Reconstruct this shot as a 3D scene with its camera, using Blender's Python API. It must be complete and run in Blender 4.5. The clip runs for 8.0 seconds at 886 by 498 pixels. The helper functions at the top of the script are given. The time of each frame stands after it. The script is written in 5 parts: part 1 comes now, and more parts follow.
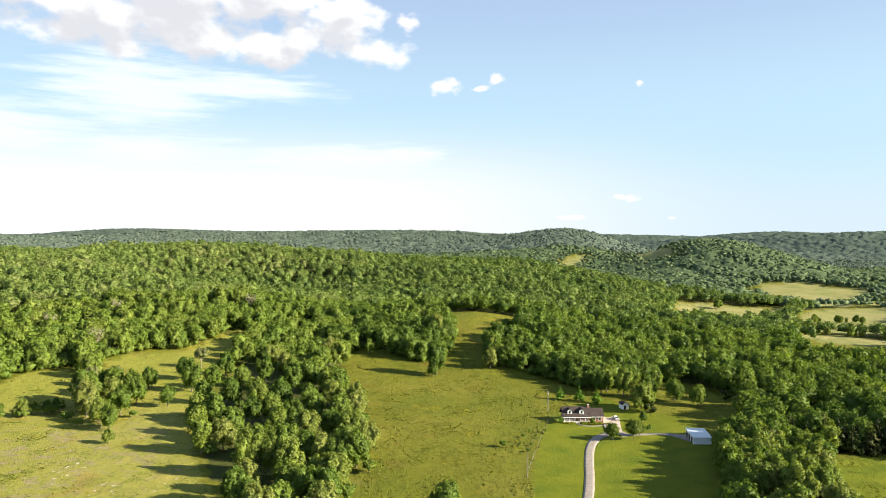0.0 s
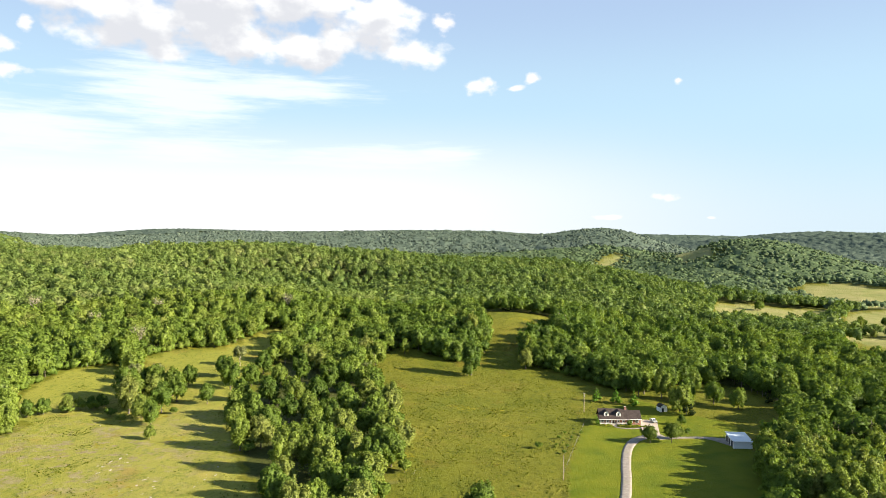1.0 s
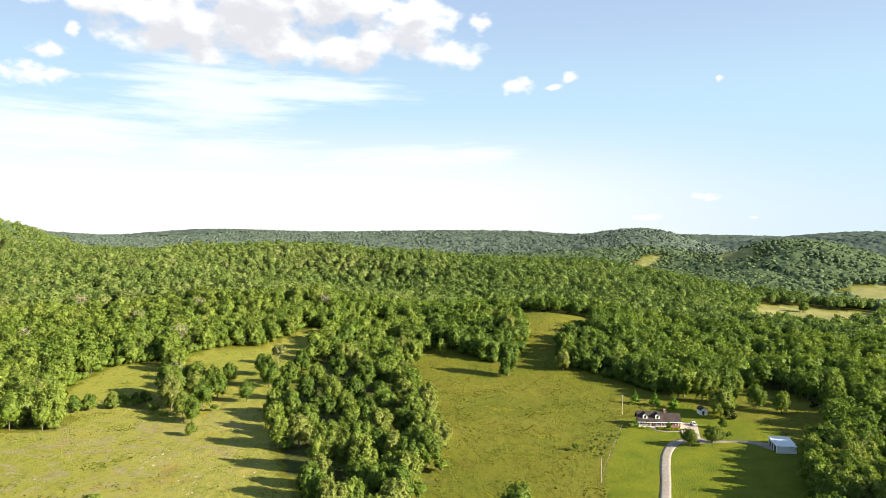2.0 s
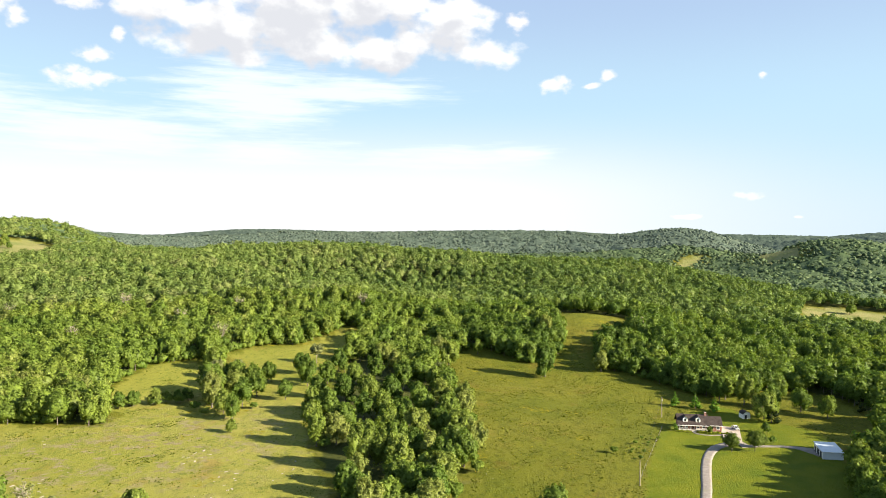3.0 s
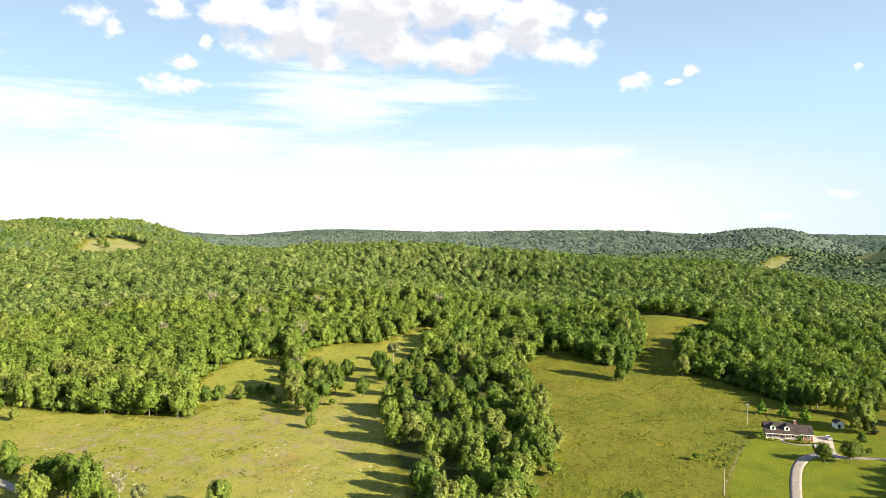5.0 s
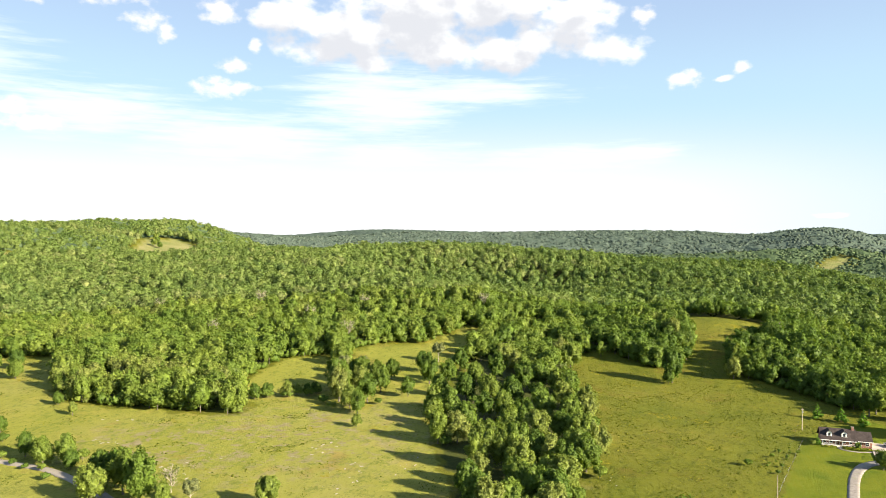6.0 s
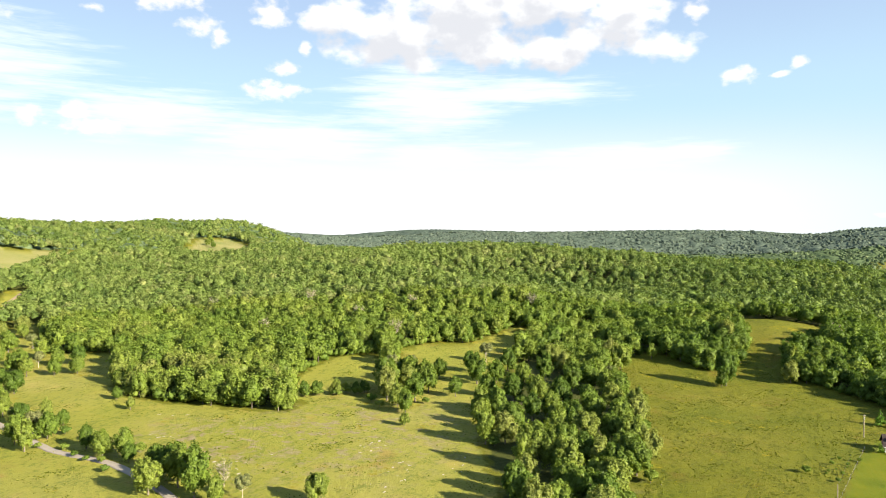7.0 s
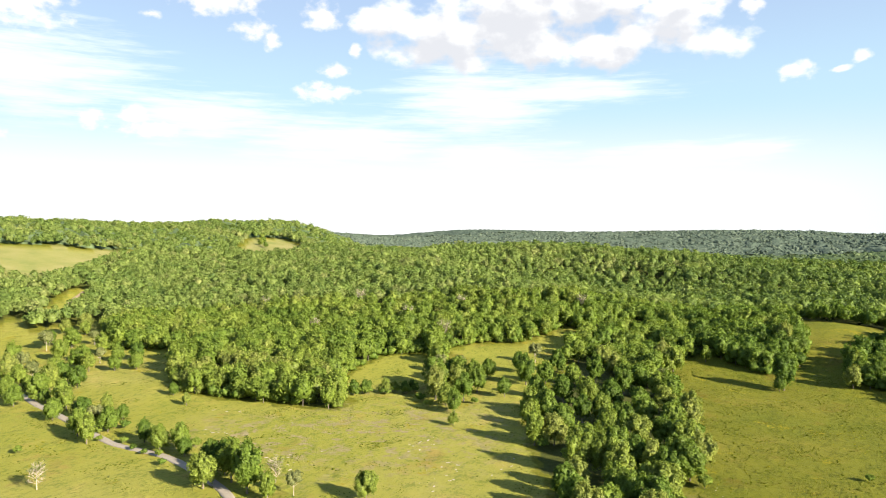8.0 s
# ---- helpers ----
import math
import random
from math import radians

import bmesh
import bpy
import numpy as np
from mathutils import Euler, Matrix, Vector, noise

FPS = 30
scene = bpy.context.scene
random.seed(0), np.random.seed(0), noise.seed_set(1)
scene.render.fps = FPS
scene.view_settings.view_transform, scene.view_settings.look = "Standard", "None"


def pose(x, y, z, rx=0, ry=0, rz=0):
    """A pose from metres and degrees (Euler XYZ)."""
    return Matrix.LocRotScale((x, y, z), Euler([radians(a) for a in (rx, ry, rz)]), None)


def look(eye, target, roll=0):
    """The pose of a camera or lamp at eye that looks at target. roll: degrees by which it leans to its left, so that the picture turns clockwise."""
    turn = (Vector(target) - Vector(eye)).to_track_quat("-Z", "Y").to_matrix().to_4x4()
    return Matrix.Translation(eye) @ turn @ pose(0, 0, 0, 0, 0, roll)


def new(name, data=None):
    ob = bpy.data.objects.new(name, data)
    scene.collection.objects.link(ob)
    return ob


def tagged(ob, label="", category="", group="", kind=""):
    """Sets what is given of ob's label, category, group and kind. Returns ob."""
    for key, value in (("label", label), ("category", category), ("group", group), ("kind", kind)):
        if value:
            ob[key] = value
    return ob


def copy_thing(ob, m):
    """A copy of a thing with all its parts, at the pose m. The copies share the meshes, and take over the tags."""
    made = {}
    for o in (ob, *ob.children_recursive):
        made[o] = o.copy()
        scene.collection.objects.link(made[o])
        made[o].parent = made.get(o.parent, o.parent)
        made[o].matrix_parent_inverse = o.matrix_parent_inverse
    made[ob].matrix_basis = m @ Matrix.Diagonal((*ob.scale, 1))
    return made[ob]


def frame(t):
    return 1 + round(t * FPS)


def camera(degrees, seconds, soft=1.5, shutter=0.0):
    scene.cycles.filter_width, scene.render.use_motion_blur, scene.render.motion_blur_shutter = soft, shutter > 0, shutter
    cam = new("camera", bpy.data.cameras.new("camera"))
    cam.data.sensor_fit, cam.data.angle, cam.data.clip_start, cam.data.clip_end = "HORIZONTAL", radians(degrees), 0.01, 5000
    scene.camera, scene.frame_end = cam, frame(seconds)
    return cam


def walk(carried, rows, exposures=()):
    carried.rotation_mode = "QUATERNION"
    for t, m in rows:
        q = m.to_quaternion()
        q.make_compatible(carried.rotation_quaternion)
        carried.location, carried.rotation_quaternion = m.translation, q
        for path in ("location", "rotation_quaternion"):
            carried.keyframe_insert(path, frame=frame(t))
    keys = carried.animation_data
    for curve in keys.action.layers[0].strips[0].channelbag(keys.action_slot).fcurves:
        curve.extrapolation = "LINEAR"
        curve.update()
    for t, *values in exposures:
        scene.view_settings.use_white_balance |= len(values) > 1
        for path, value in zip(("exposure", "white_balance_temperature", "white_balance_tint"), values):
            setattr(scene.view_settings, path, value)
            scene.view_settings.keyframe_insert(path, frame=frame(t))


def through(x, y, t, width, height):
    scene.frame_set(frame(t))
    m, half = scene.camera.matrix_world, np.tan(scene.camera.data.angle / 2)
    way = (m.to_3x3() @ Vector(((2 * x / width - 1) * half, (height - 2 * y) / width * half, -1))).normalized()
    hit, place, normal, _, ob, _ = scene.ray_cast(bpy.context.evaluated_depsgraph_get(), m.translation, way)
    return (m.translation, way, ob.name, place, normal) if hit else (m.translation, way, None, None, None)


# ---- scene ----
# ---- camera: a drone that hovers over the near meadow and turns slowly to its left ----
LENS, TILT, LEAN = 63.2, -0.918, -0.083
# seconds, x, y, height above the house's lawn, turn to the left
ROWS = [
    (0.0, 0.00, 0.00, 85.00, 0.0), (0.5, 0.02, 0.11, 85.05, 1.342), (1.0, 0.02, 0.20, 85.07, 2.807),
    (1.5, 0.02, 0.28, 85.07, 4.257), (3.0, 0.07, 0.55, 85.13, 8.638), (3.5, 0.09, 0.63, 85.14, 10.097),
    (4.0, 0.10, 0.70, 85.15, 11.562), (4.5, 0.09, 0.79, 85.12, 13.054), (6.0, -0.07, 1.10, 85.10, 18.25),
    (6.5, -0.16, 1.20, 85.08, 20.13), (7.0, -0.28, 1.31, 85.02, 22.022), (7.5, -0.38, 1.44, 84.96, 23.952),
    (8.0, -0.47, 1.59, 84.92, 25.893),
]
cam = camera(LENS, 8.0, soft=0.72)
EXPOSURES = [(0.0, 2.01), (4.0, 2.03), (8.0, 2.08)]
walk(cam, [(t, pose(x, y, z, 90 + TILT, LEAN, turn)) for t, x, y, z, turn in ROWS], EXPOSURES)

# ---- sun and sky: low afternoon sun behind the right shoulder ----
SUN_BEARING, SUN_HEIGHT = 104.0, 22.5
sb, sh = radians(SUN_BEARING), radians(SUN_HEIGHT)
sun_from = Vector((math.sin(sb) * math.cos(sh), math.cos(sb) * math.cos(sh), math.sin(sh)))
sun = new("sun", bpy.data.lights.new("sun", "SUN"))
sun.data.energy, sun.data.angle, sun.data.color = 5.0, radians(0.53), (1.0, 0.87, 0.66)
sun.matrix_world = look(sun_from * 300, (0, 0, 0))

world = bpy.data.worlds.new("sky")
scene.world = world
world.use_nodes = True
WN, WL = world.node_tree.nodes, world.node_tree.links
WN.clear()


def wmath(op, a, b=None, c=None, clamp=False):
    n = WN.new("ShaderNodeMath")
    n.operation, n.use_clamp = op, clamp
    for i, v in enumerate((a, b, c)):
        if v is None:
            continue
        if isinstance(v, (int, float)):
            n.inputs[i].default_value = v
        else:
            WL.new(v, n.inputs[i])
    return n.outputs[0]


def wsmooth(v, low, high):
    n = WN.new("ShaderNodeMapRange")
    n.interpolation_type = "SMOOTHSTEP"
    WL.new(v, n.inputs["Value"])
    n.inputs["From Min"].default_value, n.inputs["From Max"].default_value = low, high
    return n.outputs["Result"]


def wmix(f, a, b):
    n = WN.new("ShaderNodeMix")
    n.data_type = "RGBA"
    for sock, v in ((n.inputs[0], f), (n.inputs[6], a), (n.inputs[7], b)):
        if isinstance(v, (int, float, tuple)):
            sock.default_value = v if not isinstance(v, tuple) else (*v, 1)
        else:
            WL.new(v, sock)
    return n.outputs[2]


air = WN.new("ShaderNodeTexSky")
air.sky_type, air.sun_disc = "NISHITA", False
air.sun_elevation, air.sun_rotation = sh, sb
air.air_density, air.dust_density, air.ozone_density = 1.0, 1.6, 1.2
SKY = 0.075
way = WN.new("ShaderNodeTexCoord").outputs["Generated"]
split = WN.new("ShaderNodeSeparateXYZ")
WL.new(way, split.inputs[0])
bearing = wmath("MULTIPLY", wmath("ARCTAN2", split.outputs[0], split.outputs[1]), 57.2958)
rise = wmath("MULTIPLY", wmath("ARCSINE", split.outputs[2]), 57.2958)
flat = WN.new("ShaderNodeCombineXYZ")
WL.new(bearing, flat.inputs[0]), WL.new(rise, flat.inputs[1])


def lifted(up):
    """The same sky map, seen a few degrees higher."""
    n = WN.new("ShaderNodeVectorMath")
    n.operation = "ADD"
    WL.new(flat.outputs[0], n.inputs[0])
    n.inputs[1].default_value = (0.4 * up, up, 0)
    return n.outputs[0]


def wnoise(at, scale_x, scale_y, scale, detail, rough=0.55):
    m = WN.new("ShaderNodeVectorMath")
    m.operation = "MULTIPLY"
    WL.new(at, m.inputs[0])
    m.inputs[1].default_value = (scale_x, scale_y, 1)
    n = WN.new("ShaderNodeTexNoise")
    n.noise_dimensions = "2D"
    WL.new(m.outputs[0], n.inputs["Vector"])
    n.inputs["Scale"].default_value, n.inputs["Detail"].default_value, n.inputs["Roughness"].default_value = scale, detail, rough
    return n.outputs["Fac"]


def cloud_bank(at, puffs):
    """Nearness to the middle of the nearest of some puffs, each a bearing, a rise, a half width and a half height in degrees."""
    best = None
    for b, r, w, h in puffs:
        s = WN.new("ShaderNodeVectorMath")
        s.operation = "SUBTRACT"
        WL.new(at, s.inputs[0])
        s.inputs[1].default_value = (b, r, 0)
        m = WN.new("ShaderNodeVectorMath")
        m.operation = "MULTIPLY"
        WL.new(s.outputs[0], m.inputs[0])
        m.inputs[1].default_value = (1 / w, 1 / h, 0)
        n = WN.new("ShaderNodeVectorMath")
        n.operation = "LENGTH"
        WL.new(m.outputs[0], n.inputs[0])
        v = wmath("SUBTRACT", 1.0, n.outputs["Value"])
        best = v if best is None else wmath("SMOOTH_MAX", best, v, 0.2)
    return best


# the big broken cumulus, and small ones round it
CUMULUS = [
    (-30.2, 16.3, 3.2, 1.9), (-26.0, 15.7, 4.4, 2.4), (-20.8, 17.6, 6.0, 2.6), (-14.5, 17.8, 5.0, 2.2),
    (-12.1, 17.8, 2.6, 1.4), (-18.5, 14.6, 4.6, 1.6), (-10.1, 15.4, 3.8, 1.7), (-13.6, 14.2, 3.6, 1.5), (-24.5, 14.3, 4.0, 1.4), (-20.0, 16.0, 5.0, 2.4), (-8.0, 16.4, 3.6, 1.7), (-4.6, 14.2, 2.6, 1.1),
]
SMALL = [
    (0.2, 11.7, 1.5, 0.8), (4.2, 12.3, 0.8, 0.5), (-2.7, 16.5, 1.3, 0.8), (15.2, 11.7, 0.38, 0.3), (3.0, 11.6, 0.9, 0.3),
    (-35.4, 16.6, 1.6, 1.3), (-31.5, 16.5, 1.9, 0.9), (-32.8, 14.4, 0.6, 0.6), (-34.4, 12.8, 1.3, 0.7), (-35.2, 11.2, 2.7, 0.9),
    (-40.4, 15.5, 1.9, 0.8), (-39.3, 15.0, 0.8, 1.1), (-43.0, 17.3, 3.6, 1.2), (-56.5, 15.5, 3.8, 1.7), (-47.9, 16.0, 1.0, 0.4),
    (-48.0, 7.9, 3.1, 0.7), (-49.1, 8.8, 1.1, 0.8), (-52.0, 8.4, 1.0, 0.9), (14.2, 3.1, 1.1, 0.4), (10.0, 1.6, 1.4, 0.22), (17.6, 1.5, 0.4, 0.15),
    (-58.5, 7.0, 1.8, 0.6), (-68.0, 12.0, 4.0, 1.5),
]
VEIL = [
    (-23.5, 10.6, 6.5, 3.0), (-17.0, 11.3, 8.5, 1.2), (-56.0, 11.5, 8.0, 3.4), (-22.0, 6.5, 6.5, 1.1), (-8.0, 6.2, 7.0, 1.0), (-3.0, 6.6, 3.5, 0.7),
    (-34.0, 7.5, 9.0, 2.0), (-44.0, 9.0, 7.0, 2.0),
]
def billows(at):
    return wmath("MULTIPLY", wmath("SUBTRACT", wnoise(at, 1.0, 1.5, 0.36, 4, 0.5), 0.5), 1.9)


here, above = lifted(0.0), lifted(1.4)
big = wsmooth(wmath("ADD", cloud_bank(here, CUMULUS), billows(here)), -0.12, 0.50)
core = wmath("MULTIPLY", wsmooth(wmath("ADD", cloud_bank(above, CUMULUS), billows(above)), -0.05, 0.75), 0.72)
puff = wmath("MULTIPLY", wmath("SUBTRACT", wnoise(here, 1.0, 1.5, 0.8, 4, 0.5), 0.5), 1.7)
little = wmath("MULTIPLY", wsmooth(wmath("ADD", cloud_bank(here, SMALL), puff), 0.0, 0.85), 0.92)
streak = wmath("SUBTRACT", wnoise(here, 0.25, 2.4, 0.7, 4, 0.6), 0.5)
veil = wmath("MULTIPLY", wsmooth(wmath("ADD", cloud_bank(here, VEIL), wmath("MULTIPLY", streak, 1.6)), -0.3, 0.8), 0.9)
# milky air at the horizon, whitest towards the north-west
west = wsmooth(wmath("ABSOLUTE", wmath("ADD", bearing, 45.0)), 74.0, 34.0)
milk = wmath("MULTIPLY", wsmooth(rise, 10.5, 2.6), west)
haze = wmath("MULTIPLY", wsmooth(rise, 8.0, 0.0), 0.6)
sky_colour = WN.new("ShaderNodeVectorMath")
sky_colour.operation = "SCALE"
WL.new(air.outputs[0], sky_colour.inputs[0])
sky_colour.inputs["Scale"].default_value = SKY
clear = wmix(wsmooth(rise, 19.0, 9.0), (0.186, 0.247, 0.345), (0.226, 0.322, 0.392))
clear = wmix(wsmooth(rise, 30.0, 75.0), clear, (0.11, 0.17, 0.27))
lit = wmix(0.86, sky_colour.outputs[0], clear)
lit = wmix(haze, lit, (0.32, 0.362, 0.388))
lit = wmix(milk, lit, (0.40, 0.405, 0.405))
lit = wmix(veil, lit, (0.38, 0.415, 0.425))
lit = wmix(little, lit, (0.44, 0.425, 0.42))
lit = wmix(big, lit, wmix(core, (0.43, 0.43, 0.425), (0.25, 0.258, 0.285)))
back = WN.new("ShaderNodeBackground")
back.inputs["Strength"].default_value = 0.66
WL.new(lit, back.inputs["Color"])
wout = WN.new("ShaderNodeOutputWorld")
WL.new(back.outputs[0], wout.inputs["Surface"])

# ---- materials ----
class Paint:
    """A node material in the making."""

    def __init__(self, name):
        self.mat = bpy.data.materials.new(name)
        self.mat.use_nodes = True
        self.n, self.l = self.mat.node_tree.nodes, self.mat.node_tree.links
        self.bsdf = self.n["Principled BSDF"]
        self.out = self.n["Material Output"]

    def link(self, v, sock):
        if hasattr(v, "is_output"):
            self.l.new(v, sock)
        elif isinstance(v, tuple) and len(v) == 3 and sock.type == "RGBA":
            sock.default_value = (*v, 1)
        else:
            sock.default_value = v

    def place(self):
        return self.n.new("ShaderNodeNewGeometry").outputs["Position"]

    def local(self):
        return self.n.new("ShaderNodeTexCoord").outputs["Object"]

    def noise(self, scale, detail=4, rough=0.55, at=None, stretch=None):
        at = at or self.place()
        if stretch:
            m = self.n.new("ShaderNodeVectorMath")
            m.operation = "MULTIPLY"
            self.l.new(at, m.inputs[0])
            m.inputs[1].default_value = stretch
            at = m.outputs[0]
        t = self.n.new("ShaderNodeTexNoise")
        self.l.new(at, t.inputs["Vector"])
        t.inputs["Scale"].default_value, t.inputs["Detail"].default_value, t.inputs["Roughness"].default_value = scale, detail, rough
        return t.outputs["Fac"]

    def step(self, v, low, high):
        r = self.n.new("ShaderNodeMapRange")
        r.interpolation_type = "SMOOTHSTEP"
        self.link(v, r.inputs["Value"])
        r.inputs["From Min"].default_value, r.inputs["From Max"].default_value = low, high
        return r.outputs["Result"]

    def calc(self, op, a, b=0.0, clamp=False):
        m = self.n.new("ShaderNodeMath")
        m.operation, m.use_clamp = op, clamp
        self.link(a, m.inputs[0]), self.link(b, m.inputs[1])
        return m.outputs[0]

    def mix(self, f, a, b, kind="MIX"):
        m = self.n.new("ShaderNodeMix")
        m.data_type, m.blend_type = "RGBA", kind
        self.link(f, m.inputs[0]), self.link(a, m.inputs[6]), self.link(b, m.inputs[7])
        return m.outputs[2]

    def ramp(self, v, stops):
        r = self.n.new("ShaderNodeValToRGB")
        e = r.color_ramp.elements
        while len(e) < len(stops):
            e.new(0.5)
        for s, (p, c) in zip(e, stops):
            s.position, s.color = p, (*c, 1)
        self.link(v, r.inputs["Fac"])
        return r.outputs["Color"]

    def attr(self, name):
        a = self.n.new("ShaderNodeAttribute")
        a.attribute_name = name
        return a.outputs["Fac"]

    def bump(self, v, strength, distance):
        b = self.n.new("ShaderNodeBump")
        self.link(v, b.inputs["Height"])
        b.inputs["Strength"].default_value, b.inputs["Distance"].default_value = strength, distance
        self.l.new(b.outputs[0], self.bsdf.inputs["Normal"])

    def done(self, colour, rough=0.9, metal=0.0, spec=0.3):
        self.link(colour, self.bsdf.inputs["Base Color"])
        self.link(rough, self.bsdf.inputs["Roughness"])
        self.link(metal, self.bsdf.inputs["Metallic"])
        self.bsdf.inputs["Specular IOR Level"].default_value = spec
        return self.mat


def plain(name, colour, rough=0.8, metal=0.0, vary=0.15, scale=2.0, spec=0.4):
    """A painted or natural surface with stains at two scales."""
    p = Paint(name)
    v = p.calc("ADD", p.calc("MULTIPLY", p.noise(scale), 0.6), p.calc("MULTIPLY", p.noise(scale * 9), 0.4))
    dark = tuple(c * (1 - vary * 2) for c in colour)
    light = tuple(min(1.0, c * (1 + vary)) for c in colour)
    return p.done(p.ramp(v, [(0.3, dark), (0.5, colour), (0.72, light)]), rough, metal, spec)


LEAF_TONES = [
    (0.0, (0.065, 0.108, 0.019)), (0.35, (0.097, 0.144, 0.025)), (0.62, (0.127, 0.172, 0.031)),
    (0.85, (0.149, 0.187, 0.037)), (1.0, (0.167, 0.189, 0.052)),
]


def leaf_material(name, tones, from_attribute, through=0.30, crowns=0.0, grain=0.95):
    p = Paint(name)
    if from_attribute:
        which = p.attr("tint")
    else:
        which = p.n.new("ShaderNodeObjectInfo").outputs["Random"]
    spray = p.n.new("ShaderNodeNewGeometry").outputs["Random Per Island"]
    colour = p.mix(1.0, p.ramp(which, tones), p.ramp(spray, [(0.0, (0.78, 0.80, 0.78)), (0.5, (0.98, 1.0, 0.96)), (1.0, (1.14, 1.14, 1.04))]), "MULTIPLY")
    fine, coarse = p.noise(grain, 4, 0.8), p.noise(grain * 0.3, 2)
    leafy = p.calc("ADD", p.calc("MULTIPLY", fine, 0.65), p.calc("MULTIPLY", coarse, 0.35))
    # noise varies leaf tone; its dark spots also paint shade between leaves
    colour = p.mix(1.0, colour, p.ramp(leafy, [(0.36, (0.50, 0.53, 0.48)), (0.50, (0.98, 1.0, 0.95)), (0.64, (1.24, 1.24, 1.10))]), "MULTIPLY")
    if crowns:
        colour = p.mix(1.0, colour, p.ramp(p.noise(0.13, 3, 0.7), [(0.38, (0.66, 0.70, 0.70)), (0.5, (1.0, 1.0, 1.0)), (0.63, (1.24, 1.2, 1.12))]), "MULTIPLY")
    bump = p.n.new("ShaderNodeBump")
    p.l.new(leafy, bump.inputs["Height"])
    bump.inputs["Strength"].default_value, bump.inputs["Distance"].default_value = 0.6, 1.0
    p.n.remove(p.bsdf)
    d, t, g, m1, m2 = (p.n.new(k) for k in ("ShaderNodeBsdfDiffuse", "ShaderNodeBsdfTranslucent", "ShaderNodeBsdfGlossy", "ShaderNodeMixShader", "ShaderNodeMixShader"))
    p.l.new(colour, d.inputs["Color"])
    p.l.new(p.mix(1.0, colour, (1.5, 1.5, 0.6), "MULTIPLY"), t.inputs["Color"])
    g.inputs["Roughness"].default_value = 0.5
    g.inputs["Color"].default_value = (0.9, 0.9, 0.85, 1)
    p.l.new(bump.outputs[0], d.inputs["Normal"])
    m1.inputs[0].default_value, m2.inputs[0].default_value = through, 0.008
    p.l.new(d.outputs[0], m1.inputs[1]), p.l.new(t.outputs[0], m1.inputs[2])
    p.l.new(m1.outputs[0], m2.inputs[1]), p.l.new(g.outputs[0], m2.inputs[2])
    p.l.new(m2.outputs[0], p.out.inputs["Surface"])
    return p.mat


LEAF = leaf_material("leaves", LEAF_TONES, False)
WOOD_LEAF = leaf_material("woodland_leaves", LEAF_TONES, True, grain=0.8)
CEDAR_TONES = [(0.0, (0.016, 0.028, 0.008)), (0.6, (0.031, 0.043, 0.011)), (1.0, (0.055, 0.053, 0.020))]
CEDAR = leaf_material("cedar_needles", CEDAR_TONES, False, 0.1)
CLIPPED = leaf_material("clipped_leaves", [(0.0, (0.090, 0.125, 0.023)), (1.0, (0.103, 0.135, 0.026))], False)
YOUNG = leaf_material("bright_leaves", [(0.0, (0.076, 0.161, 0.016)), (1.0, (0.099, 0.179, 0.023))], False)
SHRUB = leaf_material("shrub_leaves", [(0.0, (0.10, 0.13, 0.015)), (0.6, (0.19, 0.22, 0.02)), (1.0, (0.30, 0.31, 0.03))], False)
GREY_LEAF = leaf_material("grey_leaves", [(0.0, (0.124, 0.144, 0.056)), (1.0, (0.160, 0.170, 0.077))], False)
# leaf tones go bluer and paler with distance: haze put into the colours
HAZED_HILL_LEAF = leaf_material("hazed_hill_leaves", [(0.0, (0.064, 0.096, 0.052)), (0.5, (0.088, 0.122, 0.070)), (1.0, (0.112, 0.144, 0.086))], True, 0.2, 1.0, 0.28)
HAZED_RIDGE_LEAF = leaf_material("hazed_ridge_leaves", [(0.0, (0.063, 0.101, 0.029)), (0.35, (0.095, 0.137, 0.037)), (0.62, (0.122, 0.163, 0.045)), (0.85, (0.142, 0.177, 0.055)), (1.0, (0.158, 0.179, 0.068))], True, grain=0.5)
HAZED_FAR_LEAF = leaf_material("hazed_distant_leaves", [(0.0, (0.065, 0.089, 0.081)), (0.5, (0.084, 0.110, 0.100)), (1.0, (0.103, 0.129, 0.117))], True, 0.15, 1.0, 0.2)
WEED = leaf_material("weeds", [(0.0, (0.066, 0.082, 0.009)), (0.6, (0.098, 0.109, 0.013)), (0.85, (0.140, 0.136, 0.020)), (1.0, (0.250, 0.218, 0.016))], True)
BARK = plain("bark", (0.13, 0.11, 0.085), 0.95, vary=0.3, scale=1.2)
PALE_BARK = plain("pale_bark", (0.32, 0.28, 0.22), 0.9, vary=0.2, scale=1.2)


